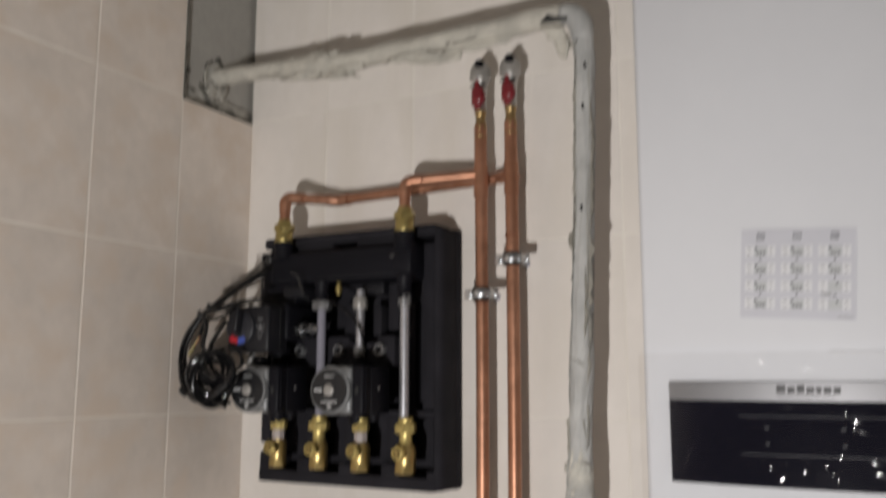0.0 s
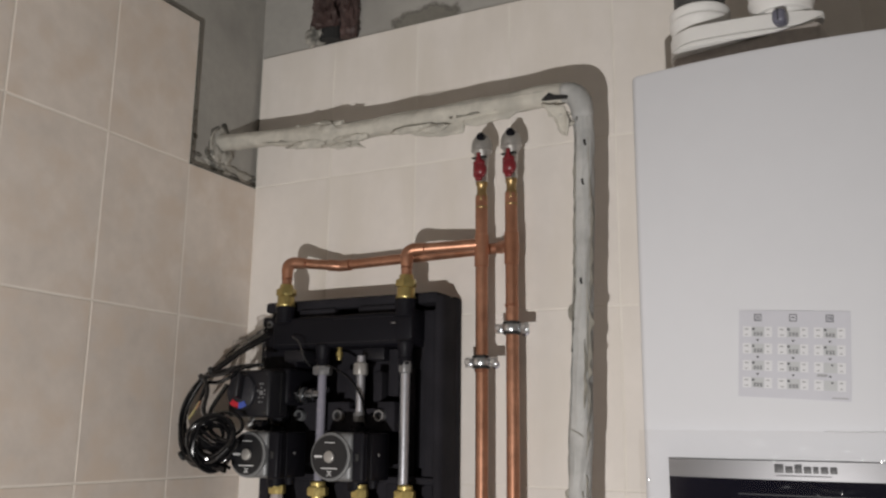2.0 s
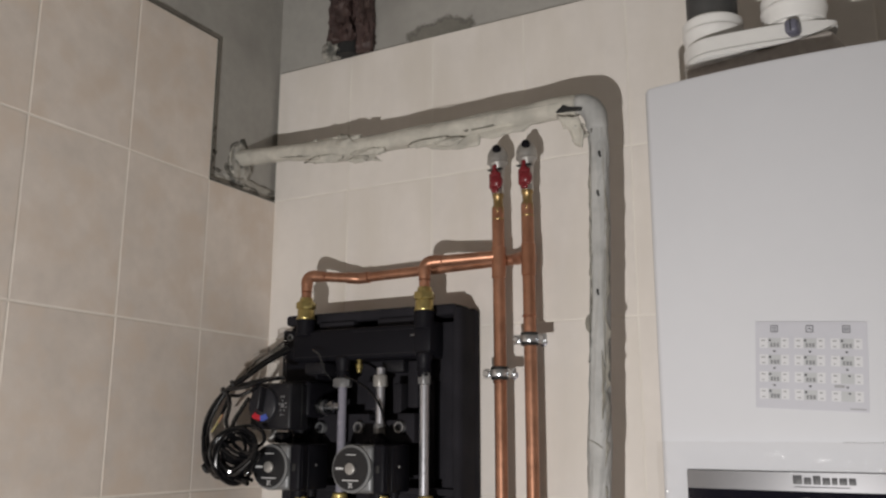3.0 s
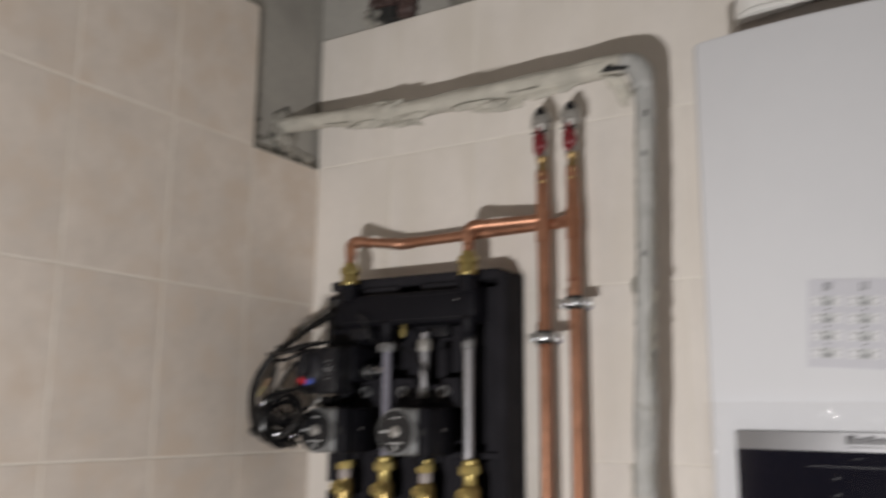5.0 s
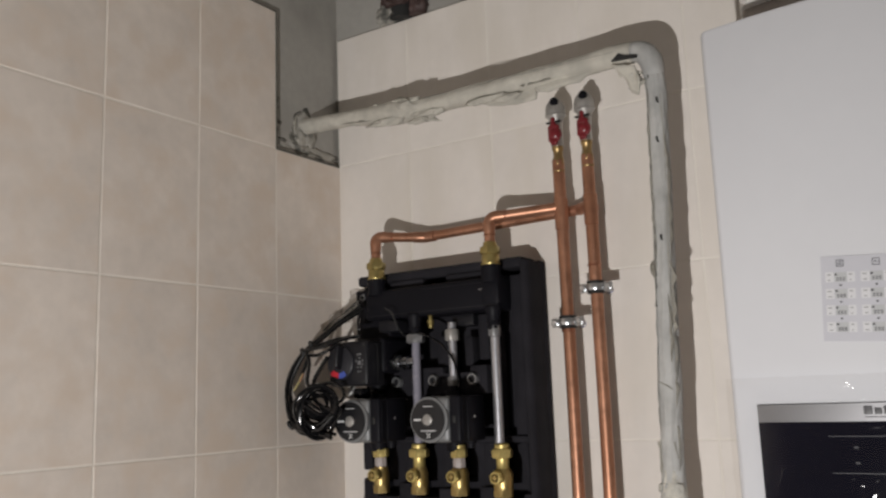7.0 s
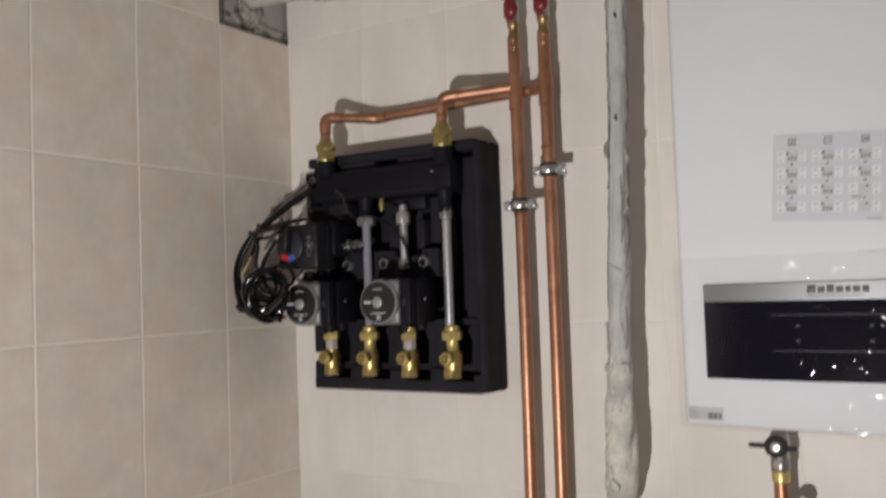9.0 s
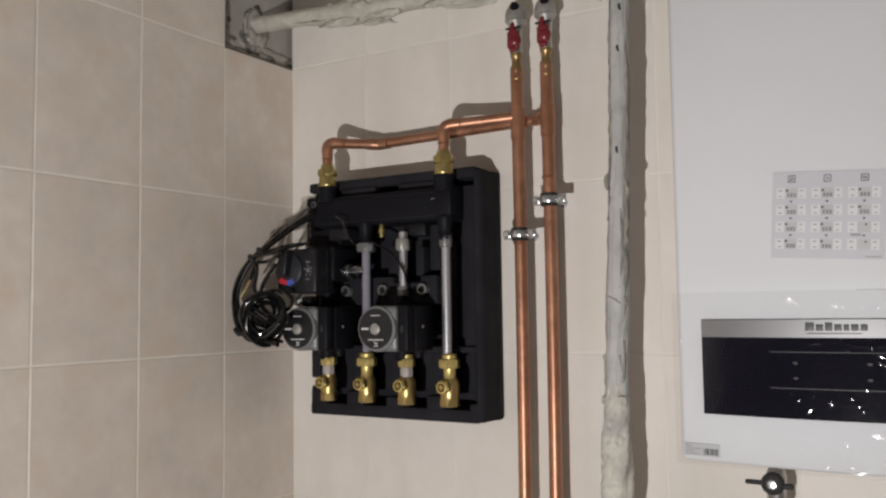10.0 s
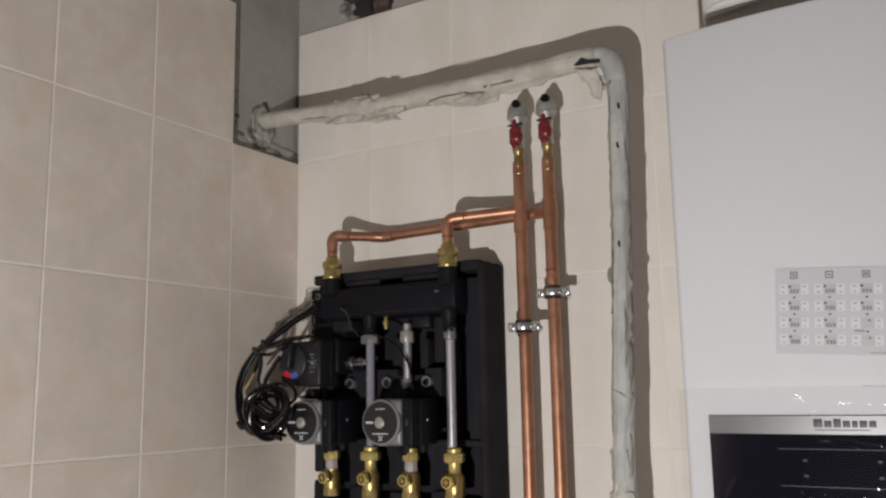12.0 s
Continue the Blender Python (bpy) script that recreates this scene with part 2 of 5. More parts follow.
def clear_film(name, tint, gloss, rough, bump_scale, bump):
    """Thin clear sheet: lets light through, with a gloss that follows its creases."""
    m = bpy.data.materials.new(name)
    m.use_nodes = True
    n, l = m.node_tree.nodes, m.node_tree.links
    n.remove(n["Principled BSDF"])
    clear, shine, mix, fres = (n.new(k) for k in ("ShaderNodeBsdfTransparent", "ShaderNodeBsdfGlossy", "ShaderNodeMixShader", "ShaderNodeFresnel"))
    clear.inputs["Color"].default_value = (*tint, 1)
    shine.inputs["Roughness"].default_value = rough
    shine.inputs["Color"].default_value = (gloss, gloss, gloss, 1)
    fres.inputs["IOR"].default_value = 1.5
    geo, noise_tex, bp = n.new("ShaderNodeNewGeometry"), n.new("ShaderNodeTexNoise"), n.new("ShaderNodeBump")
    noise_tex.inputs["Scale"].default_value, noise_tex.inputs["Detail"].default_value = bump_scale, 3
    noise_tex.inputs["Distortion"].default_value = 1.2
    bp.inputs["Distance"].default_value = bump
    l.new(geo.outputs["Position"], noise_tex.inputs["Vector"])
    l.new(noise_tex.outputs["Fac"], bp.inputs["Height"])
    for k in (shine, fres):
        l.new(bp.outputs["Normal"], k.inputs["Normal"])
    l.new(fres.outputs[0], mix.inputs[0]), l.new(clear.outputs[0], mix.inputs[1]), l.new(shine.outputs[0], mix.inputs[2])
    l.new(mix.outputs[0], n["Material Output"].inputs["Surface"])
    return m


FILM = clear_film("clear_protective_film", (0.955, 0.948, 0.94), 0.6, 0.10, 9, 0.0009)
BAG = clear_film("clear_plastic_bag", (0.86, 0.86, 0.86), 1.0, 0.12, 60, 0.006)


# ---- mesh helpers ----
def add_box(bm, lo, hi, bevel=0.0, seg=2):
    c = [(a + b) / 2 for a, b in zip(lo, hi)]
    s = [abs(b - a) for a, b in zip(lo, hi)]
    got = bmesh.ops.create_cube(bm, size=1, matrix=Matrix.Translation(c) @ Matrix.Diagonal((*s, 1)))
    if bevel:
        edges = {e for v in got["verts"] for e in v.link_edges}
        bmesh.ops.bevel(bm, geom=list(edges), offset=bevel, segments=seg, profile=0.5, affect="EDGES")
    return bm


def box(lo, hi, bevel=0.0, seg=2):
    return add_box(bmesh.new(), lo, hi, bevel, seg)


def add_lathe(bm, base, axis, profile, seg=24, hexed=()):
    """Turn a profile of (distance along axis, radius) round the axis. Rings whose number is in hexed are six-sided."""
    axis = Vector(axis).normalized()
    side = axis.orthogonal().normalized()
    other = axis.cross(side)
    rings = []
    for i, (h, r) in enumerate(profile):
        ring = []
        for k in range(seg):
            a = 2 * math.pi * k / seg
            rr = r
            if i in hexed:
                f = (a % (math.pi / 3)) - math.pi / 6
                rr = r * math.cos(math.pi / 6) / math.cos(f)
            ring.append(bm.verts.new(Vector(base) + axis * h + (side * math.cos(a) + other * math.sin(a)) * rr))
        rings.append(ring)
    for a, b in zip(rings, rings[1:]):
        for k in range(seg):
            bm.faces.new((a[k], a[(k + 1) % seg], b[(k + 1) % seg], b[k]))
    bm.faces.new(rings[0][::-1])
    bm.faces.new(rings[-1])
    return bm


def lathe(base, axis, profile, seg=24, hexed=()):
    return add_lathe(bmesh.new(), base, axis, profile, seg, hexed)


def add_rod(bm, a, b, r, seg=16, edge=0.0):
    d = (Vector(b) - Vector(a))
    n = d.length
    e = edge or r * 0.12
    return add_lathe(bm, a, d, [(0, r - e), (e, r), (n - e, r), (n, r - e)], seg)


def rod(a, b, r, seg=16, edge=0.0):
    return add_rod(bmesh.new(), a, b, r, seg, edge)


def add_nut(bm, a, b, r):
    """A hexagonal nut with chamfered ends from a to b; r reaches to its corners."""
    d = Vector(b) - Vector(a)
    n = d.length
    return add_lathe(bm, a, d, [(0, r * 0.84), (n * 0.12, r), (n * 0.88, r), (n, r * 0.84)], 24, (1, 2))


def smooth_path(points, per=8):
    """A smooth line through the points."""
    p = [Vector(v) for v in points]
    p = [2 * p[0] - p[1]] + p + [2 * p[-1] - p[-2]]
    out = []
    for i in range(1, len(p) - 2):
        a, b, c, d = p[i - 1:i + 3]
        for k in range(per):
            t = k / per
            out.append(0.5 * (2 * b + (c - a) * t + (2 * a - 5 * b + 4 * c - d) * t * t + (3 * b - a - 3 * c + d) * t ** 3))
    out.append(p[-2])
    return out


def fillet(points, r, per=7):
    """A broken line with its corners rounded to the radius r."""
    p = [Vector(v) for v in points]
    out = [p[0]]
    for a, b, c in zip(p, p[1:], p[2:]):
        u, w = (a - b).normalized(), (c - b).normalized()
        half = u.angle(w) / 2
        cut = min(r / math.tan(half), (a - b).length * 0.49, (c - b).length * 0.49)
        s, e = b + u * cut, b + w * cut
        for k in range(per + 1):
            t = k / per
            out.append((1 - t) ** 2 * s + 2 * t * (1 - t) * b + t * t * e)
    out.append(p[-1])
    return out


def add_sweep(bm, line, radius, seg=12, shape=None):
    """A tube along a line. radius: a number or a function of (share of the way, angle)."""
    line = [Vector(v) for v in line]
    side = None
    rings = []
    for i, c in enumerate(line):
        d = (line[min(i + 1, len(line) - 1)] - line[max(i - 1, 0)]).normalized()
        side = d.orthogonal().normalized() if side is None else (side - d * side.dot(d)).normalized()
        other = d.cross(side)
        ring = []
        for k in range(seg):
            a = 2 * math.pi * k / seg
            r = radius(i / (len(line) - 1), a, c) if callable(radius) else radius
            ring.append(bm.verts.new(c + (side * math.cos(a) + other * math.sin(a)) * r))
        rings.append(ring)
    for a, b in zip(rings, rings[1:]):
        for k in range(seg):
            bm.faces.new((a[k], a[(k + 1) % seg], b[(k + 1) % seg], b[k]))
    bm.faces.new(rings[0][::-1])
    bm.faces.new(rings[-1])
    return bm


def sweep(line, radius, seg=12):
    return add_sweep(bmesh.new(), line, radius, seg)


def mesh_of(name, bm, material, sharp=40):
    bmesh.ops.recalc_face_normals(bm, faces=bm.faces)
    me = bpy.data.meshes.new(name)
    bm.to_mesh(me)
    bm.free()
    me.materials.append(material)
    me.polygons.foreach_set("use_smooth", [True] * len(me.polygons))
    me.set_sharp_from_angle(angle=radians(sharp))
    return me


def thing(name, at, label, category, group=""):
    ob = new(name)
    ob.location = at
    ob.empty_display_size = 0.05
    return tagged(ob, label, category, group)


def part(name, bm, material, parent, label="", sharp=40):
    """One mesh under a thing, or under a part of one."""
    ob = new(name, mesh_of(name, bm, material, sharp))
    ob.parent = parent
    if parent.parent is None and parent.data is None:
        ob.matrix_parent_inverse = Matrix.Translation(-parent.location)
    return tagged(ob, label)


def whole(name, bm, material, label, category, kind="", group="", sharp=40):
    return tagged(new(name, mesh_of(name, bm, material, sharp)), label, category, group, kind)


# ---- the room ----
EAST, SOUTH, TOP, TILED = 2.3, -4.2, 2.72, 2.4
BACK = 0.012
whole("floor", box((-0.2, SOUTH - 0.2, -0.15), (EAST + 0.2, 0.2, 0)), FLOOR_TILE, "grey-beige tiled boiler room floor", "floor", "structure")
whole("ceiling", box((-0.2, SOUTH - 0.2, TOP), (EAST + 0.2, 0.2, TOP + 0.15)), CONCRETE, "bare grey concrete ceiling slab", "ceiling", "structure")
wall_left = whole("wall_left", box((-0.2, SOUTH - 0.2, 0), (-BACK, 0.2, TOP)), CONCRETE,
                  "cream tiled wall with bare grey cement above", "wall", "structure")
wall_back = whole("wall_back", box((-BACK, BACK, 0), (EAST + 0.2, 0.2, TOP)), CONCRETE,
                  "pale cream tiled wall with bare cement strip above", "wall", "structure")
whole("wall_right", box((EAST, SOUTH - 0.2, 0), (EAST + 0.2, BACK, TOP)), PLASTER, "plain light plastered wall", "wall", "structure")
whole("wall_front", box((-BACK, SOUTH - 0.2, 0), (EAST, SOUTH, TOP)), PLASTER, "plain light plastered wall", "wall", "structure")

# ---- the copper risers with their valves ----
PX = {"a": 0.5665, "b": 0.6235}
PY = -0.061


def riser(key):
    x = PX[key]
    t = thing("copper_riser", (x, PY, 0), "bright copper heating pipe with red-handled shut-off valve at its top", "pipe", "copper risers")
    part("pipe", sweep([(x + 0.0012 * math.sin(z * 5), PY, z) for z in np.linspace(0.0, 2.0, 40)], 0.011, 20), COPPER, t)
    part("tee_sleeve", lathe((x, PY, 1.873), (0, 0, 1), [(0, 0.0112), (0.001, 0.0126), (0.056, 0.0126), (0.057, 0.0112)], 20), COPPER, t)
    part("joint", lathe((x, PY, 1.69 if key == "a" else 1.80), (0, 0, 1), [(0, 0.011), (0.001, 0.0122), (0.004, 0.0122), (0.005, 0.011)], 20), SOLDER, t)
    bm = lathe((x, PY, 1.978), (0, 0, 1), [(0, 0.0108), (0.001, 0.0115), (0.003, 0.0115), (0.004, 0.0096), (0.012, 0.0094)], 24)
    add_nut(bm, (x, PY, 1.990), (x, PY, 2.004), 0.0114)
    add_lathe(bm, (x, PY, 2.004), (0, 0, 1), [(0, 0.0092), (0.004, 0.0086), (0.014, 0.0088), (0.016, 0.0104), (0.022, 0.0104)], 24)
    part("brass_union", bm, DULL_BRASS, t, "dull brass union nut")
    # valve body with its handle
    bm = lathe((x, PY, 2.026), (0, 0, 1), [(0, 0.0115), (0.004, 0.0118), (0.010, 0.0105), (0.030, 0.0105), (0.036, 0.0115), (0.044, 0.0115)], 24)
    add_rod(bm, (x, PY, 2.0495), (x, PY - 0.010, 2.0495), 0.007)
    v = part("valve_body", bm, NICKEL, t, "nickel-plated valve body")
    bm = bmesh.new()
    bmesh.ops.create_uvsphere(bm, u_segments=20, v_segments=14, radius=1, matrix=Matrix.Translation((x + 0.001, PY - 0.0095, 2.0475)) @ Matrix.Diagonal((0.0128, 0.0105, 0.0145, 1)))
    add_box(bm, (x - 0.0110, PY - 0.0160, 2.0330), (x + 0.0115, PY - 0.009, 2.0640), 0.0034, 3)
    add_box(bm, (x - 0.0075, PY - 0.0175, 2.0545), (x + 0.0075, PY - 0.009, 2.0670), 0.0035, 3)
    add_box(bm, (x - 0.0042, PY - 0.0170, 2.0630), (x + 0.0042, PY - 0.010, 2.0790), 0.0030, 3)
    add_box(bm, (x - 0.0068, PY - 0.0170, 2.0265), (x + 0.0068, PY - 0.009, 2.0380), 0.0035, 3)
    part("butterfly_handle", bm, RED, v, "dark red plastic butterfly handle")
    part("stem_slot", box((x - 0.0140, PY - 0.0150, 2.0685), (x + 0.0140, PY - 0.008, 2.0712), 0.0008, 1), RUBBER, v)
    # the vent head on top
    bm = lathe((x, PY, 2.0690), (0, 0, 1), [(0, 0.0108), (0.003, 0.0122), (0.010, 0.0140), (0.012, 0.0160), (0.019, 0.0184), (0.028, 0.0186), (0.036, 0.0165), (0.043, 0.0120), (0.047, 0.0070)], 24)
    add_lathe(bm, (x, PY, 2.0830), (0, 0, 1), [(0, 0.0165), (0.001, 0.0192), (0.004, 0.0192), (0.005, 0.0175)], 24)
    add_rod(bm, (x + 0.003, PY, 2.1030), (x + 0.005, PY - 0.012, 2.1060), 0.0085)
    part("vent_head", bm, PALE_NICKEL, t, "pale grey vent head")
    bm = lathe((x + 0.005, PY - 0.010, 2.1050), (0, -0.94, 0.34), [(0, 0.0055), (0.002, 0.0078), (0.008, 0.0078), (0.011, 0.006), (0.012, 0.003)], 16)
    part("vent_cap", bm, BLACK, t, "small black cap")
    return t


for k in PX:
    riser(k)


def pipe_clip(x, z, tilt):
    t = thing("pipe_clip", (x, PY, z), "zinc-plated steel pipe clip with rubber lining round a copper riser", "clip", "pipe clips")
    part("rubber_lining", lathe((x, PY, z - 0.0115), (0, 0, 1), [(0, 0.0118), (0.001, 0.0152), (0.022, 0.0152), (0.023, 0.0118)], 24), RUBBER, t)
    bm = lathe((x, PY, z - 0.0062), (0, 0, 1), [(0, 0.0150), (0.0008, 0.0164), (0.004, 0.0172), (0.0084, 0.0172), (0.0116, 0.0164), (0.0124, 0.0150)], 28)
    for s in (1, -1):
        add_box(bm, (x + s * 0.0135, PY - 0.003, z - 0.008), (x + s * 0.030, PY - 0.0008, z + 0.008), 0.0006, 1)
        add_box(bm, (x + s * 0.0135, PY + 0.0008, z - 0.008), (x + s * 0.030, PY + 0.003, z + 0.008), 0.0006, 1)
    part("steel_band", bm, STEEL, t)
    for s in (1, -1):
        bm = lathe((x + s * 0.0235, PY - 0.003, z), (0, -1, 0), [(0, 0.0062), (0.003, 0.0062), (0.0045, 0.0045)], 18)
        add_rod(bm, (x + s * 0.0235, PY - 0.003, z), (x + s * 0.0235, PY + 0.009, z), 0.0032, 10)
        part("clamp_screw", bm, STEEL, t)
    bm = rod((x, PY + 0.014, z), (x, 0.01, z), 0.004, 12)
    add_nut(bm, (x, PY + 0.0155, z), (x, PY + 0.025, z), 0.009)
    part("stud", bm, STEEL, t)
    part("wall_plug", lathe((x, -0.0005, z), (0, -1, 0), [(0, 0.0075), (0.002, 0.0065), (0.003, 0.004)], 16), GREY_TUBE, t)


pipe_clip(PX["a"], 1.707, 0)
pipe_clip(PX["b"], 1.763, 0)


def branch(name, points, label, bend_at=None):
    t = thing(name, points[0], label, "pipe", "copper branches")
    part("pipe", sweep(fillet(points, 0.018, 8), 0.0098, 20), COPPER, t)
    # capillary elbow, a little fatter than the pipe
    a, b, c = (Vector(p) for p in points[:3])
    u, w = (a - b).normalized(), (c - b).normalized()
    part("elbow", sweep(fillet([b + u * 0.032, b, b + w * 0.032], 0.018, 8), lambda f, ang, q: 0.0114 if 0.02 < f < 0.98 else 0.0101, 20), COPPER, t)
    for q, d in ((b + u * 0.0325, u), (b + w * 0.0325, w)):
        part("solder_ring", lathe(q - d * 0.0015, d, [(0, 0.0100), (0.001, 0.0112), (0.002, 0.0100)], 18), SOLDER, t)
    if bend_at:
        q = Vector(bend_at)
        part("bend_sleeve", sweep([q + (c2 - q).normalized() * 0.024 for c2 in (b,)] + [q] + [q + (Vector(points[-1]) - q).normalized() * 0.024], 0.0113, 20), COPPER, t)
        d = (Vector(points[3]) - q).normalized()
        part("solder_ring", lathe(q + d * 0.0235, d, [(0, 0.0100), (0.001, 0.0113), (0.002, 0.0100)], 18), SOLDER, t)
    return t


GX = (0.1855, 0.2755, 0.3640, 0.4540)
GY = -0.12
BYY = -0.10
branch("copper_branch", [(0.174, BYY, 1.85), (0.174, BYY, 1.905), (0.250, -0.034, 1.904), (PX["b"], -0.034, 1.911)],
       "copper branch pipe bent behind one riser to the other", (0.250, -0.034, 1.904))
branch("copper_branch", [(0.4375, BYY, 1.85), (0.4375, BYY, 1.907), (PX["a"], PY, 1.914)],
       "short copper branch pipe from brass union to riser")
t = thing("tee_branch", (PX["b"], -0.05, 1.905), "soldered copper tee joining branch and riser", "pipe")
part("tee_stub", sweep([(PX["b"] - 0.034, -0.034, 1.911), (PX["b"] - 0.02, -0.040, 1.911), (PX["b"], PY, 1.911)], 0.0113, 18), COPPER, t)

# ---- the pump group ----
group = thing("pump_group", (0.31, 0, 1.38), "black foam-boxed heating pump group with two pumps and brass valves", "pump group")
FX0, FX1, FZ0, FZ1, FD = 0.122, 0.5105, 1.377, 1.829, 0.098
INNER = 0.4985


def outline_slab(points, y0, y1, bevel=0.003):
    """An upright outline in x and z, given depth from y0 (front) to y1, its edges softened."""
    b = bmesh.new()
    front = [b.verts.new((x, y0, z)) for x, z in points]
    back = [b.verts.new((x, y1, z)) for x, z in points]
    b.faces.new(front), b.faces.new(back[::-1])
    for k in range(len(points)):
        j = (k + 1) % len(points)
        b.faces.new((front[k], back[k], back[j], front[j]))
    bmesh.ops.recalc_face_normals(b, faces=b.faces)
    bmesh.ops.bevel(b, geom=b.edges[:], offset=bevel, segments=2, profile=0.5, affect="EDGES")
    return b


part("foam_back", box((FX0, -0.045, FZ0), (FX1, -0.0206, FZ1), 0.006, 2), FOAM, group)
# the rim round the tray
bm = bmesh.new()
v = []
for z in (FZ0 + 0.002, FZ1 - 0.004):
    v += [bm.verts.new(p) for p in ((INNER - 0.004, -0.040, z), (INNER - 0.004, -FD, z), (0.5030, -FD, z), (0.5095, -0.091, z), (0.5095, -0.040, z))]
for i in range(5):
    bm.faces.new((v[i], v[(i + 1) % 5], v[5 + (i + 1) % 5], v[5 + i]))
bm.faces.new(v[4::-1]), bm.faces.new(v[5:])
bmesh.ops.bevel(bm, geom=list(bm.edges), offset=0.0030, segments=2, profile=0.5, affect="EDGES")
part("foam_side", bm, FOAM, group)
# the sill with its raised lips between the valve pockets
part("foam_sill", box((FX0, -FD, FZ0), (INNER, -0.04, FZ0 + 0.023), 0.004), FOAM, group)
for x0, x1, top in ((FX0 + 0.001, 0.158, 0.050), (0.2095, 0.2490, 0.048), (0.3010, 0.3380, 0.040), (0.3900, 0.4280, 0.045), (0.4800, INNER - 0.001, 0.034)):
    part("foam_lip", box((x0, -FD + 0.001, FZ0 + 0.018), (x1, -0.04, FZ0 + top), 0.003), FOAM, group)
part("foam_lintel", box((FX0 - 0.004, -0.097, 1.812), (INNER, -0.04, FZ1 + 0.003), 0.005), FOAM, group)
for z0, z1, x1, d in ((FZ0 + 0.030, 1.432, FX0 + 0.020, 0.092), (1.447, 1.502, FX0 + 0.020, 0.092), (1.520, 1.812, FX0 + 0.014, 0.080)):
    part("foam_edge", box((FX0 - 0.003, -d, z0), (x1, -0.04, z1), 0.004), FOAM, group)
# ribs between the valve pockets
for x0, x1 in ((0.214, 0.246), (0.305, 0.334), (0.394, 0.424)):
    part("foam_rib", box((x0, -0.086, FZ0 + 0.02), (x1, -0.04, 1.500), 0.004), FOAM, group)
part("foam_rib", box((0.4795, -0.080, FZ0 + 0.03), (0.4845, -0.04, 1.497), 0.0015), FOAM, group)
# the long panel beside the last tube, with its two grooves
bm = bmesh.new()
for x0, x1, d in ((0.4640, 0.4850, 0.082), (0.4845, 0.4870, 0.078), (0.4865, 0.4930, 0.086)):
    add_box(bm, (x0, -d, 1.512), (x1, -0.04, 1.801), 0.0018, 2)
part("foam_panel", bm, FOAM, group)
part("foam_shelf", box((FX0 + 0.004, -0.090, 1.499), (INNER, -0.04, 1.511), 0.003), FOAM, group)
part("foam_block", box((0.412, -0.066, 1.511), (0.440, -0.04, 1.700), 0.003), FOAM, group)
# the manifold bar across the top
bar = part("manifold_bar", box((0.160, -0.127, 1.737), (0.4640, -0.06, 1.796), 0.007, 3), BLACK, group, "smooth black manifold casing")
ear = part("manifold_ear", outline_slab([(0.130, 1.688), (0.215, 1.688), (0.215, 1.7385), (0.166, 1.7385), (0.166, 1.794), (0.152, 1.800), (0.130, 1.800)], -0.1185, -0.05, 0.003), BLACK, group)
for x0, x1 in ((0.205, 0.286), (0.338, 0.418)):
    part("manifold_ledge", box((x0, -0.104, 1.7975), (x1, -0.07, 1.8125), 0.003), FOAM, group)
part("casing_screw", lathe((0.1480, -0.1180, 1.7855), (0, -1, 0), [(0, 0.0068), (0.0022, 0.0068), (0.0022, 0.0038), (0.0005, 0.0036)], 18), ALU, ear, "small dull metal screw")
part("screw_core", lathe((0.1480, -0.1175, 1.7855), (0, -1, 0), [(0, 0.0034), (0.0008, 0.0030)], 12, (0, 1)), SOCKET_DARK, ear)
part("casing_seam", box((0.170, -0.1278, 1.7445), (0.460, -0.1268, 1.7458)), GREY_PLASTIC, bar)
part("casing_seam", box((0.300, -0.1278, 1.7868), (0.460, -0.1268, 1.7876)), GREY_PLASTIC, bar)
# bright strip laid on as the highlight by the casing's seam
part("casing_mark", box((0.424, -0.1280, 1.7745), (0.4385, -0.1268, 1.7757)), STEEL, bar)
part("outlet_block", box((0.4300, -0.1295, 1.745), (0.4660, -0.06, 1.800), 0.005), BLACK, group)
for x in (0.1845, 0.4480):
    part("manifold_neck", lathe((x, GY, 1.786), (0, 0, 1), [(0, 0.0180), (0.022, 0.0180), (0.026, 0.0186), (0.031, 0.0186)], 24), BLACK, group)
    bm = lathe((x, GY, 1.8165), (0, 0, 1), [(0, 0.0165), (0.002, 0.0182), (0.004, 0.0184), (0.005, 0.0166), (0.019, 0.0164), (0.021, 0.0150)], 28)
    add_nut(bm, (x, GY, 1.8375), (x, GY, 1.8520), 0.0192)
    add_lathe(bm, (x, GY, 1.8515), (0, 0, 1), [(0, 0.0136), (0.003, 0.0128), (0.008, 0.0126), (0.009, 0.0114)], 24)
    part("brass_union", bm, UNION_BRASS, group, "yellow brass union")
# ports under the bar with pale windows
part("port_plate", box((0.1870, -0.1205, 1.7130), (0.2330, -0.05, 1.7345), 0.002), GREY_PLASTIC, group, "dark grey port plate")
part("port_plate", box((0.3400, -0.0880, 1.7150), (0.3860, -0.05, 1.7370), 0.002), GREY_PLASTIC, group, "dark grey port plate")
ribbed = [(0, 0.0105), (0.003, 0.0120), (0.006, 0.0120), (0.007, 0.0108), (0.011, 0.0108), (0.012, 0.0132), (0.015, 0.0132), (0.016, 0.0118), (0.022, 0.0124), (0.030, 0.0135), (0.034, 0.0150), (0.042, 0.0150)]
for x in (0.2750, 0.4490):
    part("port_neck", lathe((x, GY, 1.700), (0, 0, 1), ribbed, 20), BLACK, group, "ribbed black neck")
bm = lathe((0.3060, -0.112, 1.714), (0, 0, 1), [(0, 0.0045), (0.006, 0.0050), (0.007, 0.0066), (0.015, 0.0068), (0.016, 0.0040), (0.020, 0.0040), (0.021, 0.0052), (0.025, 0.0050)], 14)
part("air_vent", bm, UNION_BRASS, group, "small brass air vent")
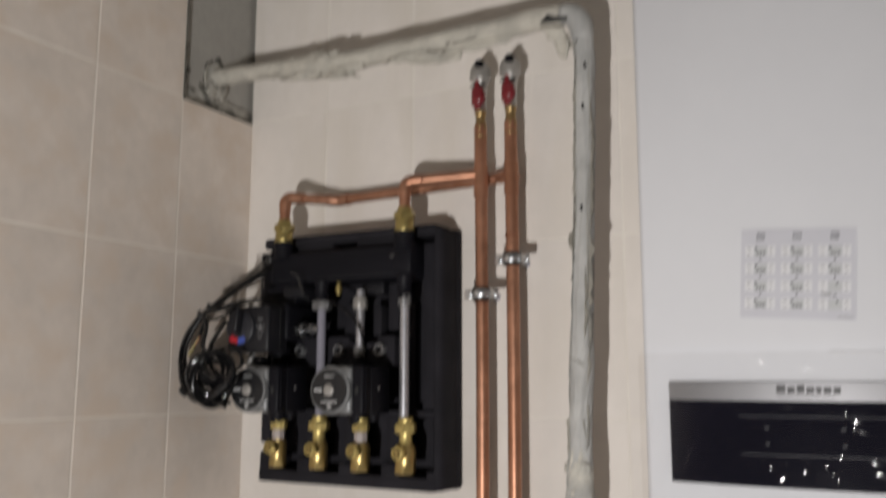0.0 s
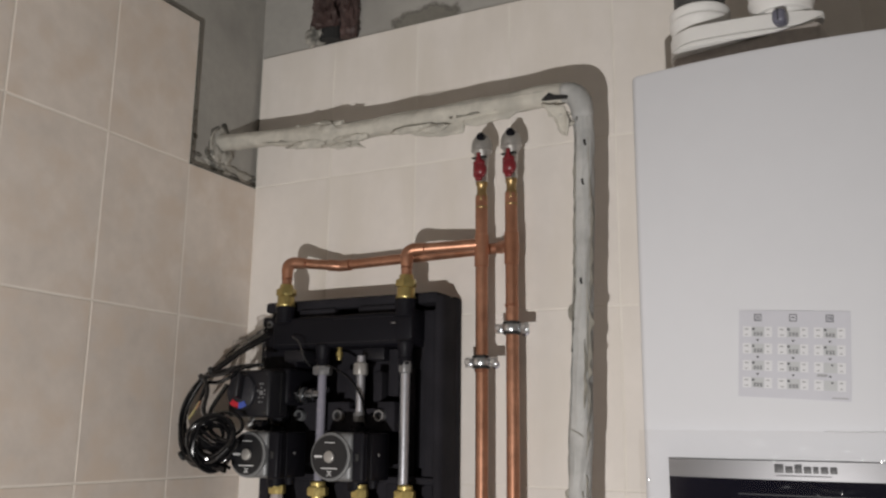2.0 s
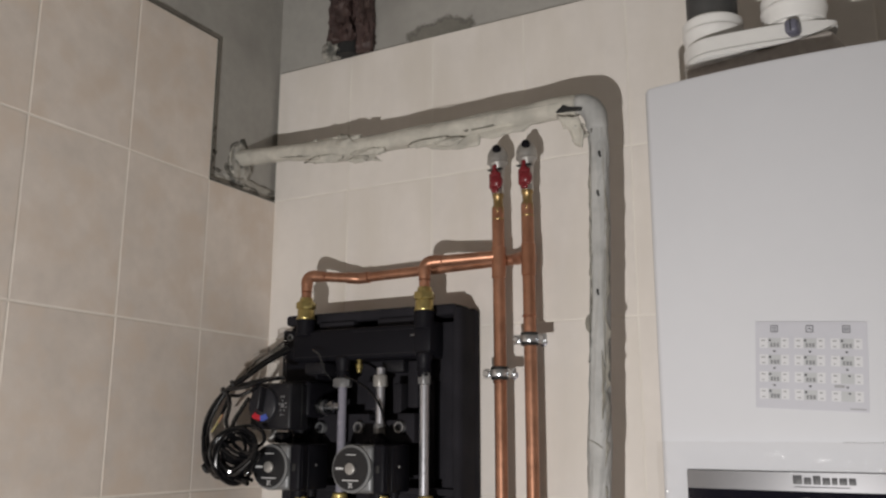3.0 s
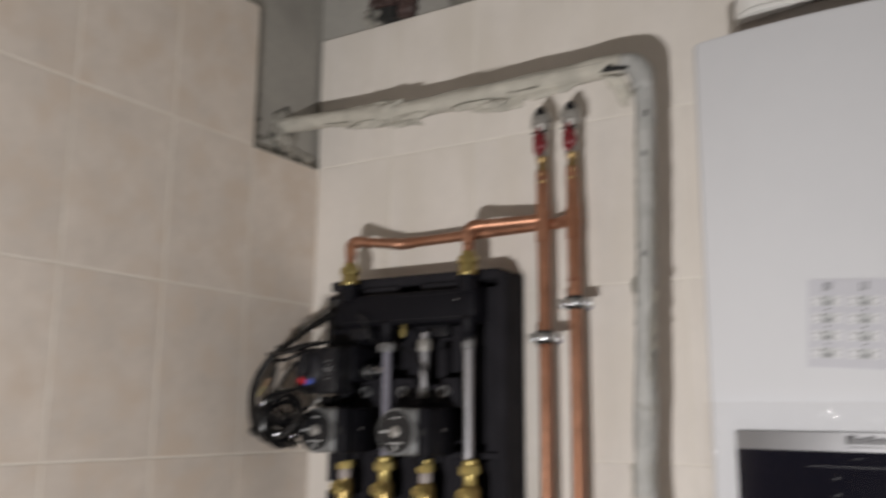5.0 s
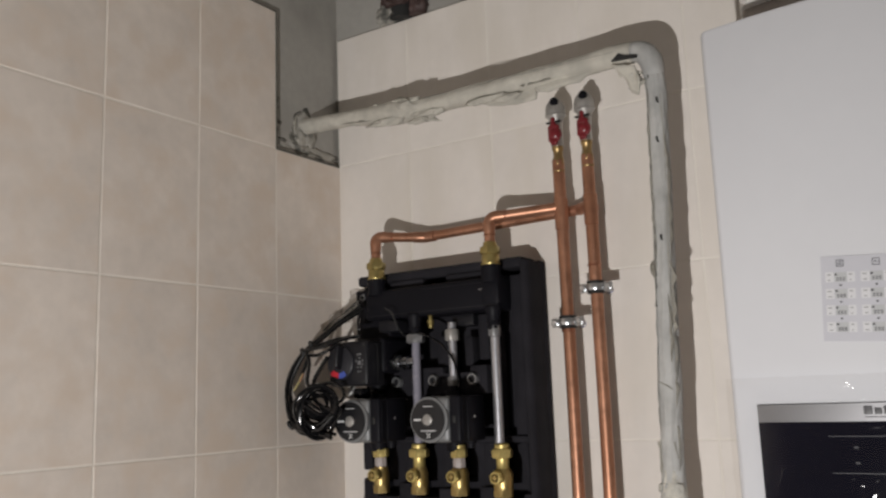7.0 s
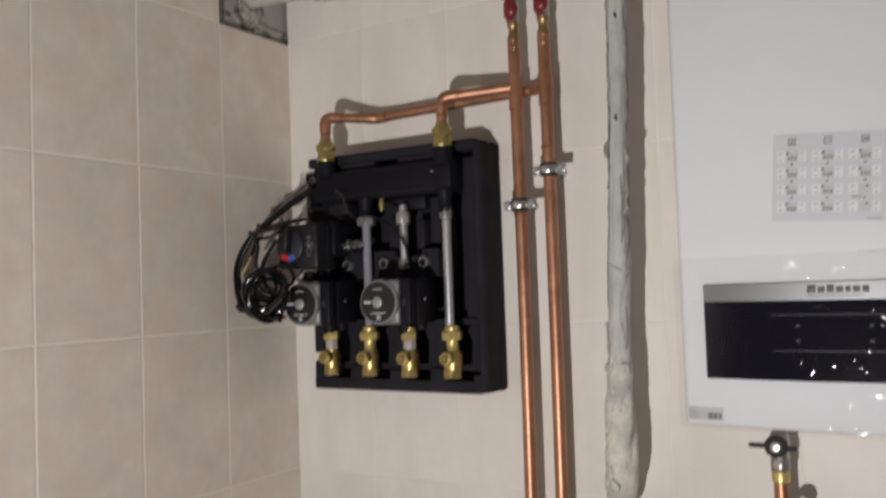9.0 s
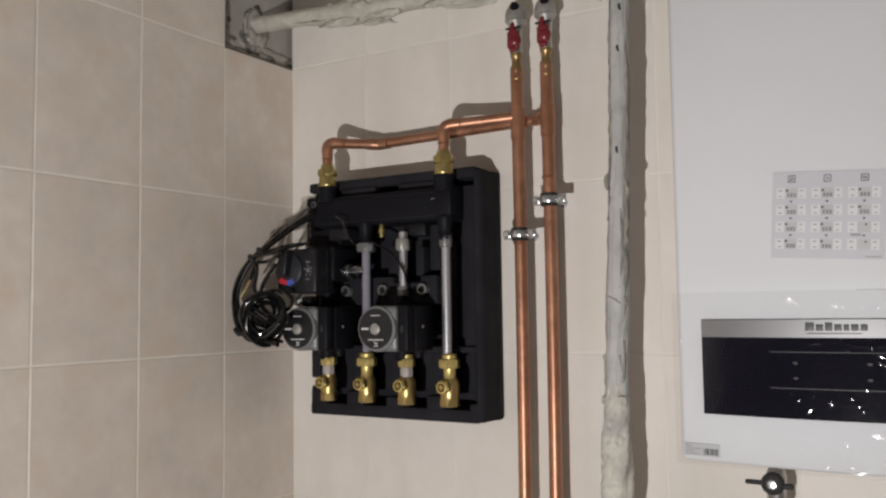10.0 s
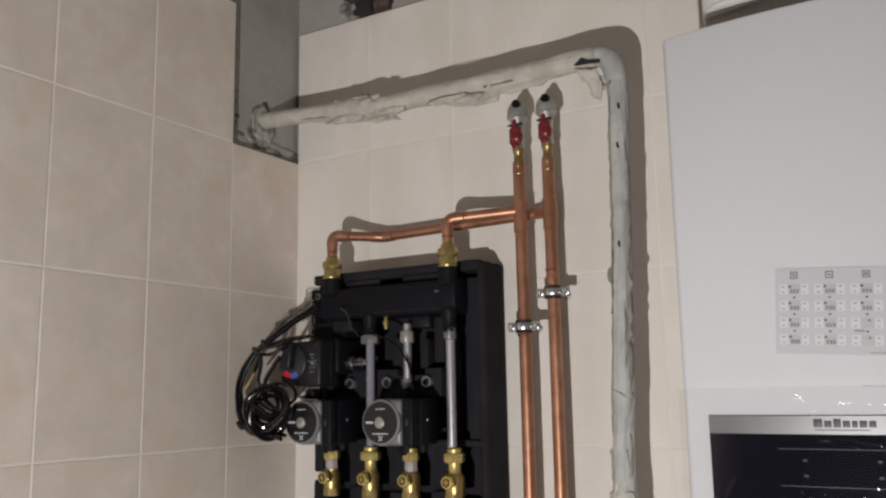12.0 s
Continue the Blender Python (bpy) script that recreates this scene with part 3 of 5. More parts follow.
# stepped foam behind the tubes
part("foam_block", outline_slab([(0.205, 1.588), (0.418, 1.588), (0.418, 1.640), (0.382, 1.640), (0.382, 1.628), (0.322, 1.628), (0.322, 1.640), (0.205, 1.640)], -0.100, -0.045, 0.003), FOAM, group)
part("foam_block", box((0.296, -0.078, 1.640), (0.326, -0.045, 1.700), 0.003), FOAM, group)
part("foam_block", box((0.366, -0.090, 1.640), (0.384, -0.045, 1.694), 0.003), FOAM, group)
part("foam_block", box((0.390, -0.078, 1.650), (0.412, -0.045, 1.735), 0.003), FOAM, group)
# screw bosses
for x in (0.2185, 0.3045, 0.3915):
    bm = lathe((x, -0.099, 1.615), (0, -1, 0), [(0, 0.0104), (0.011, 0.0104), (0.0125, 0.0096), (0.0125, 0.0072), (0.006, 0.0070)], 24)
    part("screw_boss", bm, ALU if x < 0.25 else NUT_STEEL, group, "round steel screw boss")
    part("boss_core", lathe((x, -0.1045, 1.615), (0, -1, 0), [(0, 0.0069), (0.0022, 0.0068), (0.003, 0.004)], 16, (1, 2)), GREY_PLASTIC, group)

# tubes
TX = 0.2755
part("return_tube", rod((TX, GY, 1.492), (TX, GY, 1.690), 0.0080, 20), GREY_TUBE, group, "grey straight tube")
bm = bmesh.new()
add_nut(bm, (TX, GY, 1.687), (TX, GY, 1.7035), 0.0180)
part("tube_nut", bm, NUT_STEEL, group)
CX = 0.3490
part("short_tube", rod((CX, -0.105, 1.612), (CX, -0.105, 1.722), 0.0081, 20), STAINLESS, group, "short pale steel tube")
for z0, z1, r in ((1.604, 1.621, 0.0120), (1.687, 1.7085, 0.0142)):
    bm = bmesh.new()
    add_nut(bm, (CX, -0.105, z0), (CX, -0.105, z1), r)
    part("tube_nut", bm, PALE_NICKEL if z0 > 1.65 else NUT_STEEL, group)
part("tube_tail", rod((CX, -0.105, 1.590), (CX, -0.105, 1.604), 0.0080, 16), BLACK, group)
DX = 0.4500
ring = [(0, 0.0083)]
for k in range(40):
    ring += [(0.004 + k * 0.0047, 0.0087), (0.0063 + k * 0.0047, 0.0083)]
part("flexible_tube", lathe((DX, GY, 1.498), (0, 0, 1), ring, 16), STAINLESS, group, "corrugated stainless steel tube")
bm = bmesh.new()
add_nut(bm, (DX, GY, 1.688), (DX, GY, 1.7075), 0.0122)
part("tube_nut", bm, NUT_STEEL, group)

# mixing valve and actuator
bm = box((0.150, -0.150, 1.633), (0.222, -0.06, 1.700), 0.007, 3)
add_rod(bm, (0.185, GY, 1.600), (0.185, GY, 1.700), 0.019, 20)
part("mixing_valve", bm, BLACK, group, "black mixing valve body")
bm = bmesh.new()
add_nut(bm, (0.222, GY, 1.652), (0.234, GY, 1.652), 0.0165)
part("valve_nut", bm, GLOSS_BLACK, group)
part("chrome_ring", lathe((0.2340, GY, 1.652), (1, 0, 0), [(0, 0.0125), (0.001, 0.0142), (0.005, 0.0142), (0.006, 0.0125)], 24), STEEL, group, "bright chrome ring")
part("connector", lathe((0.2400, GY, 1.652), (1, 0, 0), [(0, 0.0118), (0.005, 0.0122), (0.006, 0.0108), (0.012, 0.0108), (0.013, 0.0128), (0.020, 0.0128), (0.022, 0.0100), (0.034, 0.0100)], 22), GREY_CHROME, group, "dark chrome connector to the tube")
part("brass_plug", lathe((0.1850, -0.118, 1.600), (0, -1, 0), [(0, 0.006), (0.010, 0.006), (0.012, 0.0045)], 14), SOCKET_DARK, group, "dull brass plug")
act = part("actuator", box((0.122, -0.196, 1.610), (0.2165, -0.140, 1.694), 0.006, 3), GREY_PLASTIC, group, "dark grey square actuator")
part("actuator_seam", box((0.2145, -0.1640, 1.614), (0.2171, -0.1625, 1.690)), RUBBER, act)
KX, KZ = 0.1555, 1.654
bm = lathe((KX, -0.195, KZ), (0, -1, 0), [(0, 0.0325), (0.003, 0.0325), (0.006, 0.0315), (0.008, 0.029)], 40)
part("turning_knob", bm, KNOB_GREY, act, "round black turning knob")
bm = bmesh.new()
grip = [bm.verts.new((KX + sx * w, y, KZ + z)) for y, w, zs in ((-0.202, 0.0070, (-0.013, 0.031)), (-0.217, 0.0045, (-0.008, 0.035))) for z in zs for sx in (-1, 1)]
for f in ((0, 1, 3, 2), (4, 6, 7, 5), (0, 4, 5, 1), (2, 3, 7, 6), (0, 2, 6, 4), (1, 5, 7, 3)):
    bm.faces.new([grip[k] for k in f])
bmesh.ops.bevel(bm, geom=bm.edges[:], offset=0.0022, segments=2, profile=0.5, affect="EDGES")
bmesh.ops.rotate(bm, cent=(KX, -0.2, KZ), matrix=Matrix.Rotation(radians(8), 3, "Y"), verts=bm.verts)
part("knob_grip", bm, GREY_PLASTIC, act, "raised grip across the knob")


def sector(cx, cz, y, r0, r1, a0, a1, depth=0.0012, n=8):
    b = bmesh.new()
    front, back = [], []
    pts = [(r1, a0 + (a1 - a0) * k / n) for k in range(n + 1)] + [(r0, a1 - (a1 - a0) * k / n) for k in range(n + 1)]
    for r, a in pts:
        front.append(b.verts.new((cx + r * math.cos(a), y - depth, cz + r * math.sin(a))))
        back.append(b.verts.new((cx + r * math.cos(a), y, cz + r * math.sin(a))))
    b.faces.new(front)
    b.faces.new(back[::-1])
    for k in range(len(front)):
        j = (k + 1) % len(front)
        b.faces.new((front[k], back[k], back[j], front[j]))
    return b


part("red_sector", sector(KX, KZ, -0.2029, 0.0185, 0.0290, radians(222), radians(266)), RED_PRINT, act, "red sector mark")
part("blue_sector", sector(KX, KZ, -0.2029, 0.0185, 0.0290, radians(268), radians(306)), BLUE, act, "blue sector mark")
for dx, dz, s in ((0, 0, 0.0036), (0.0075, 0.004, 0.0015), (-0.0075, 0.003, 0.0015), (0, 0.0085, 0.0014), (0.004, -0.0085, 0.0014), (-0.004, -0.0085, 0.0014), (0.0078, -0.003, 0.0013),
                  (-0.003, 0.0155, 0.0017), (0.0025, 0.0155, 0.0017), (-0.003, -0.0165, 0.0015), (0.0025, -0.0165, 0.0012)):
    part("printed_mark", box((0.1985 + dx - s, -0.1968, 1.653 + dz - s), (0.1985 + dx + s, -0.1958, 1.653 + dz + s)), PRINT_GREY, act)
for x, z in ((0.2090, 1.617), (0.2090, 1.687), (0.1300, 1.617)):
    part("case_screw", lathe((x, -0.1955, z), (0, -1, 0), [(0, 0.003), (0.0012, 0.0028)], 10), RUBBER, act)


def pump(x):
    z, y = 1.5455, -0.205
    bm = lathe((x, y + 0.075, z), (0, -1, 0), [(0, 0.036), (0.012, 0.040), (0.060, 0.0405), (0.070, 0.0402), (0.0745, 0.0390), (0.075, 0.0362)], 44)
    add_box(bm, (x + 0.002, y + 0.003, z - 0.0395), (x + 0.0400, y + 0.050, z + 0.0395), 0.008, 4)
    p = part("circulation_pump", bm, ALU, group, "cast aluminium circulation pump head")
    part("name_plate", lathe((x - 0.001, y - 0.0005, z), (0, -1, 0), [(0, 0.0352), (0.0012, 0.0349)], 44), PLATE, p, "round charcoal name plate")
    bm = lathe((x, y - 0.0012, z), (0, -1, 0), [(0, 0.0100), (0.004, 0.0096), (0.005, 0.0080)], 24)
    add_box(bm, (x - 0.0065, y - 0.0070, z - 0.0007), (x + 0.0065, y - 0.0060, z + 0.0007))
    part("vent_screw", bm, PALE_NICKEL, p, "round nickel vent screw")
    for cx, cz, w, h in ((0, 0.0230, 0.0098, 0.0012), (0, -0.0190, 0.0160, 0.0016)):
        part("print_bar", box((x + cx - w, y - 0.0023, z + cz - h / 2), (x + cx + w, y - 0.0012, z + cz + h / 2)), MARK, p)
    for cx, w in ((-0.0275, 0.0024), (-0.0218, 0.0022), (-0.0168, 0.0017)):
        part("print_bar", box((x + cx - w, y - 0.0023, z - 0.0018), (x + cx + w, y - 0.0012, z + 0.0018)), MARK, p)
    for a in (0.75, -0.75, 2.2, -2.2):
        b = bmesh.new()
        add_box(b, (0.0010, y - 0.0023, -0.0008), (0.0056, y - 0.0012, 0.0008))
        bmesh.ops.transform(b, matrix=Matrix.Translation((x, 0, z - 0.0270)) @ Matrix.Rotation(a, 4, "Y"), verts=b.verts)
        part("print_bar", b, MARK, p)
    # terminal box on the side, with its lid and gland
    bm = box((x + 0.0385, y + 0.006, z - 0.0405), (x + 0.0615, y + 0.034, z + 0.0405), 0.005, 3)
    add_box(bm, (x + 0.0400, y + 0.030, z - 0.0395), (x + 0.0630, y + 0.088, z + 0.0400), 0.004, 2)
    box_part = part("terminal_box", bm, BLACK, p, "black plastic terminal box")
    part("box_screw", lathe((x + 0.0626, y + 0.052, z + 0.003), (1, 0, 0), [(0, 0.0030), (0.0014, 0.0026)], 12), NICKEL, p)
    part("speed_switch", box((x + 0.0465, y + 0.0040, z - 0.006), (x + 0.0535, y + 0.0065, z + 0.006), 0.001), RUBBER, p)
    part("box_rib", box((x + 0.0618, y + 0.0120, z - 0.036), (x + 0.0638, y + 0.0145, z + 0.036), 0.0008, 1), BLACK, p)
    bm = rod((x, GY, z - 0.052), (x, GY, z + 0.050), 0.0165, 20)
    add_lathe(bm, (x, GY, z - 0.03), (0, 0, 1), [(0, 0.02), (0.01, 0.034), (0.05, 0.034), (0.06, 0.02)], 24)
    add_lathe(bm, (x, GY, z - 0.060), (0, 0, 1), [(0, 0.013), (0.003, 0.016), (0.010, 0.016)], 20)
    part("pump_casing", bm, BLACK, p, "black pump volute")
    part("gland", lathe((x + 0.052, y + 0.055, z - 0.0395), (0, 0, -1), [(0, 0.0095), (0.004, 0.0095), (0.005, 0.0075), (0.012, 0.0070)], 16), BLACK, p)


pump(0.1825)
pump(0.3575)
bm = box((0.1460, -0.172, 1.587), (0.1580, -0.152, 1.603), 0.003)
add_box(bm, (0.1490, -0.168, 1.600), (0.1560, -0.156, 1.612), 0.002)
part("white_plug", bm, WHITE_PLASTIC, group, "small white cable plug")
part("dark_plug", box((0.1640, -0.176, 1.586), (0.1860, -0.146, 1.606), 0.004), GLOSS_BLACK, group)

# brass ball valves in their pockets
for i, x in enumerate(GX):
    wide = i in (1, 3)
    bm = bmesh.new()
    add_nut(bm, (x, GY, 1.4745), (x, GY, 1.4910), 0.0190 if wide else 0.0155)
    if wide:
        add_lathe(bm, (x, GY, 1.4910), (0, 0, 1), [(0, 0.0130), (0.002, 0.0136), (0.004, 0.0130), (0.006, 0.0136), (0.008, 0.0126), (0.009, 0.011)], 20)
    else:
        add_lathe(bm, (x, GY, 1.4910), (0, 0, 1), [(0, 0.0125), (0.006, 0.0125), (0.007, 0.011)], 20)
    bv = part("ball_valve", bm, BRASS, group, "yellow brass ball valve")
    if wide:
        part("valve_collar", lathe((x, GY, 1.4540), (0, 0, 1), [(0, 0.0125), (0.002, 0.0112), (0.018, 0.0110), (0.021, 0.0116)], 20), BRASS, bv)
    else:
        bm = lathe((x, GY, 1.4565), (0, 0, 1), [(0, 0.0112), (0.002, 0.0120), (0.013, 0.0120), (0.018, 0.0112)], 8)
        part("valve_collar", bm, PINK_SEAL, bv, "pale plastic collar")
    r = 0.0160 + 0.0007 * i
    # a squat body, its lower end six-sided
    bm = lathe((x, GY, 1.4075), (0, 0, 1), [(0, r - 0.003), (0.0015, r), (0.0135, r), (0.0150, r - 0.0015), (0.019, r - 0.001), (0.040, r - 0.0005), (0.046, r - 0.003), (0.0490, 0.0135)], 30, (0, 1, 2))
    add_rod(bm, (x, GY, 1.4430), (x, GY - 0.022, 1.4430), 0.0108, 20)
    part("valve_housing", bm, CAST_BRASS, bv)
    bm = lathe((x, GY - 0.0205, 1.4430), (0, -1, 0), [(0, 0.0118), (0.0015, 0.0128), (0.0055, 0.0128), (0.0065, 0.0106), (0.0095, 0.0102), (0.0100, 0.0078), (0.0060, 0.0072)], 24, (0, 1, 2))
    part("valve_stem", bm, BRASS, bv, "round brass stem cap")
    part("stem_socket", lathe((x, GY - 0.0262, 1.4430), (0, -1, 0), [(0, 0.0072), (0.0008, 0.0070)], 12), SOCKET_DARK, bv, "dark stem socket")
    bm = box((x - 0.0055, GY - 0.0310, 1.4412), (x + 0.0055, GY - 0.0268, 1.4448), 0.0008, 1)
    add_box(bm, (x - 0.0018, GY - 0.0308, 1.4375), (x + 0.0018, GY - 0.0268, 1.4485), 0.0008, 1)
    part("stem_cross", bm, CAST_BRASS, bv)
# small wires inside the tray
part("sensor_wire", sweep(smooth_path([(0.2180, -0.140, 1.758), (0.2290, -0.148, 1.754), (0.2450, -0.154, 1.746), (0.2520, -0.154, 1.730), (0.2540, -0.146, 1.715), (0.2545, -0.130, 1.703)]), 0.0016, 8), GREY_WIRE, group, "thin grey sensor wire")
part("sensor_wire", sweep(smooth_path([(0.290, -0.130, 1.704), (0.318, -0.140, 1.696), (0.343, -0.130, 1.678), (0.360, -0.118, 1.645), (0.3640, -0.11, 1.600)]), 0.0023, 8), GLOSS_BLACK, group)

group.location += Vector((-0.0105, 0.02, 0.001))

# ---- the coil of cable and its bag ----
coil = thing("cable_coil", (0.08, -0.21, 1.52), "coiled glossy black power cable hanging beside the actuator", "cable")
rng = random.Random(5)
C = Vector((0.1176, -0.212, 1.580))
U, W, N = Vector((0.80, 0.60, 0)), Vector((0, 0, 1)), Vector((0.60, -0.80, 0))
for k in range(8):
    pts = []
    r0 = 0.0255 + 0.0019 * k
    cu, cw = rng.uniform(-0.010, 0.004), rng.uniform(-0.008, 0.002)
    ph, tilt = rng.uniform(0, 6.3), rng.uniform(-0.4, 0.4)
    for j in range(41):
        a = 2 * math.pi * j / 40
        r = r0 * (1 + 0.09 * math.sin(2 * a + ph) + 0.04 * math.sin(3 * a - ph))
        u, w = r * math.cos(a), r * 0.98 * math.sin(a) - (0.0026 * k if math.sin(a) < 0 else 0) * abs(math.sin(a))
        pts.append(C + U * (u * math.cos(tilt) - w * math.sin(tilt) + cu) + W * (u * math.sin(tilt) + w * math.cos(tilt) + cw) + N * (0.008 * math.sin(a + ph) + (k - 4) * 0.0035))
    part("cable_loop", sweep(pts, 0.0034, 8), GLOSS_BLACK, coil)
for k in range(2):
    ph, r0 = rng.uniform(0, 6.3), 0.0225 + 0.0016 * k
    mid = C + U * rng.uniform(-0.009, 0.001) + W * rng.uniform(-0.008, 0.000) + N * (0.002 * k - 0.012)
    pts = [mid + U * (r0 * (1 + 0.10 * math.sin(2 * a + ph)) * math.cos(a)) + W * (r0 * (0.82 + 0.08 * math.sin(a + ph)) * math.sin(a)) + N * 0.006 * math.sin(a - ph) for a in np.linspace(0, 2 * math.pi, 37)]
    part("cable_loop", sweep(pts, 0.0034, 8), GLOSS_BLACK, coil)
for k in range(2):
    d = 0.010 * k
    pts = [C + U * u + W * w + N * (0.008 + 0.002 * k) for u, w in ((-0.036, 0.016 - d), (-0.020, 0.006 - d), (0.000, -0.009 - 0.8 * d), (0.020, -0.014 - 0.6 * d), (0.031, -0.007 - 0.4 * d))]
    part("cable_run", sweep(smooth_path(pts, 7), 0.0034, 8), GLOSS_BLACK, coil)
# long runs from the manifold down round the coil, and those lying over the actuator
runs = (
    [(0.1572, -0.13, 1.7644), (0.1354, -0.165, 1.7375), (0.1052, -0.185, 1.7089), (0.0713, -0.2, 1.6802), (0.0444, -0.205, 1.648), (0.0303, -0.205, 1.614), (0.0326, -0.205, 1.5782), (0.0444, -0.205, 1.5478), (0.0715, -0.21, 1.5274), (0.1056, -0.215, 1.5274), (0.1337, -0.218, 1.5227), (0.1539, -0.22, 1.5181)],
    [(0.1619, -0.13, 1.759), (0.1414, -0.17, 1.7321), (0.1111, -0.19, 1.7042), (0.0761, -0.2, 1.6784), (0.0469, -0.2, 1.6426), (0.0347, -0.2, 1.6104), (0.0384, -0.2, 1.5746), (0.0561, -0.205, 1.5496), (0.0915, -0.215, 1.5381), (0.1295, -0.222, 1.5442), (0.1586, -0.222, 1.5632), (0.163, -0.215, 1.5854)],
    [(0.0796, -0.205, 1.6813), (0.095, -0.212, 1.657), (0.0908, -0.214, 1.6247), (0.0997, -0.212, 1.6051), (0.1091, -0.21, 1.5854), (0.1359, -0.21, 1.571), (0.1547, -0.208, 1.5718)],
    [(0.1301, -0.2, 1.6677), (0.1062, -0.206, 1.6319), (0.0997, -0.208, 1.6158), (0.0785, -0.21, 1.5997), (0.0538, -0.205, 1.5854)],
    [(0.0292, -0.195, 1.5854), (0.0395, -0.195, 1.5567), (0.0666, -0.2, 1.5352), (0.1105, -0.212, 1.5331), (0.1553, -0.222, 1.5531), (0.1694, -0.22, 1.5764)],
    [(0.0389, -0.215, 1.5997), (0.0436, -0.215, 1.5639), (0.0632, -0.218, 1.5388), (0.0966, -0.222, 1.5309), (0.134, -0.225, 1.537), (0.1645, -0.225, 1.5585)],
    [(0.0654, -0.195, 1.6784), (0.0995, -0.2, 1.6885), (0.1371, -0.2, 1.6963), (0.1628, -0.19, 1.7014), (0.1896, -0.175, 1.7035)],
    [(0.0679, -0.205, 1.682), (0.102, -0.21, 1.6838), (0.1335, -0.208, 1.6874), (0.1606, -0.2, 1.6963), (0.1863, -0.19, 1.7014)],
    [(0.0665, -0.19, 1.6749), (0.1043, -0.2, 1.672), (0.1287, -0.2, 1.6784), (0.1477, -0.195, 1.6892)],
    [(0.1055, -0.205, 1.6147), (0.1431, -0.205, 1.6183), (0.1644, -0.2, 1.6076), (0.1646, -0.195, 1.5907), (0.145, -0.19, 1.5789)],
    [(0.0659, -0.212, 1.6176), (0.0767, -0.214, 1.6319), (0.0832, -0.21, 1.6534), (0.0807, -0.2, 1.6713)],
)
for k in (0, 1, 4, 5, 0, 4):
    away = Vector((rng.uniform(-0.003, 0.006), rng.uniform(-0.006, 0.010), rng.uniform(-0.004, 0.005)))
    line = [Vector(p) + away * min(1.0, i / 3) + Vector((rng.uniform(-0.002, 0.002), 0, rng.uniform(-0.002, 0.002))) for i, p in enumerate(runs[k][3 if k < 2 else 0:])]
    part("cable_run", sweep(smooth_path(line, 7), 0.0035, 8), GLOSS_BLACK, coil)
for k, pts in enumerate(runs):
    part("cable_run", sweep(smooth_path(pts, 7), 0.0038 if k < 6 else 0.0034, 8), GLOSS_BLACK, coil)
part("bare_wire", sweep(smooth_path([(0.0843, -0.218, 1.6373), (0.0754, -0.221, 1.6212), (0.0646, -0.222, 1.6068)]), 0.0022, 8), YELLOW_GREEN, coil, "yellow-green earth wire end")
part("bare_wire", sweep(smooth_path([(0.0870, -0.219, 1.6380), (0.0800, -0.222, 1.6230)]), 0.0016, 8), COPPER, coil)
for p in ((0.0720, -0.2, 1.6800), (0.0885, -0.195, 1.6925), (0.0500, -0.215, 1.5420)):
    part("cable_tie", lathe((p[0] - 0.004, p[1], p[2] - 0.002), (0.75, 0.3, 0.6), [(0, 0.0085), (0.001, 0.0098), (0.005, 0.0098), (0.006, 0.0085)], 14), RUBBER, coil, "black tape round the cables")


def crumpled(corner, across, down, nx, nz, amp, seed, thick=0.0004):
    b = bmesh.new()
    corner, across, down = Vector(corner), Vector(across), Vector(down)
    n = across.cross(down).normalized()
    g = []
    for i in range(nx + 1):
        col = []
        for j in range(nz + 1):
            p = corner + across * (i / nx) + down * (j / nz)
            q = Vector((p.x * 30 + seed, p.y * 30, p.z * 30))
            p = p + n * amp * (noise.noise(q) + 0.6 * noise.noise(q * 2.7))
            col.append(b.verts.new(p))
        g.append(col)
    for i in range(nx):
        for j in range(nz):
            b.faces.new((g[i][j], g[i + 1][j], g[i + 1][j + 1], g[i][j + 1]))
    bmesh.ops.solidify(b, geom=b.faces[:], thickness=thick)
    return b


bag = whole("plastic_bag", crumpled((0.092, -0.150, 1.752), (0.05, 0.035, 0.02), (0.004, 0.0, -0.075), 14, 18, 0.012, 3), BAG,
            "crumpled clear plastic bag tucked behind the actuator", "bag", sharp=180)
sleeve = whole("cable_sleeve", sweep(smooth_path([(0.150, -0.126, 1.772), (0.138, -0.158, 1.748), (0.124, -0.172, 1.731), (0.108, -0.184, 1.716)], 6),
                                     lambda f, a, c: 0.0065 + 0.002 * math.sin(9 * f + 2 * a), 10), BAG, "clear crumpled sleeve on a cable", "sleeve", sharp=180)

# ---- the wrapped conduit ----
conduit = thing("wrapped_conduit", (0.76, -0.14, 1.2), "grey-white plaster-wrapped conduit with a torn elbow", "conduit")
ROUTE = [(-0.004, -0.127, 2.162), (0.135, -0.139, 2.148), (0.284, -0.149, 2.129), (0.531, -0.158, 2.124), (0.787, -0.162, 2.128), (0.790, -0.158, 2.05),
         (0.782, -0.152, 1.824), (0.772, -0.148, 1.604), (0.764, -0.142, 1.432), (0.756, -0.135, 1.250), (0.72, -0.03, 1.160)]
route = fillet(ROUTE, 0.042, 9)
fine = []
for a, b in zip(route, route[1:]):
    n = max(1, int((b - a).length / 0.006))
    fine += [a.lerp(b, k / n) for k in range(n)]
fine.append(route[-1])


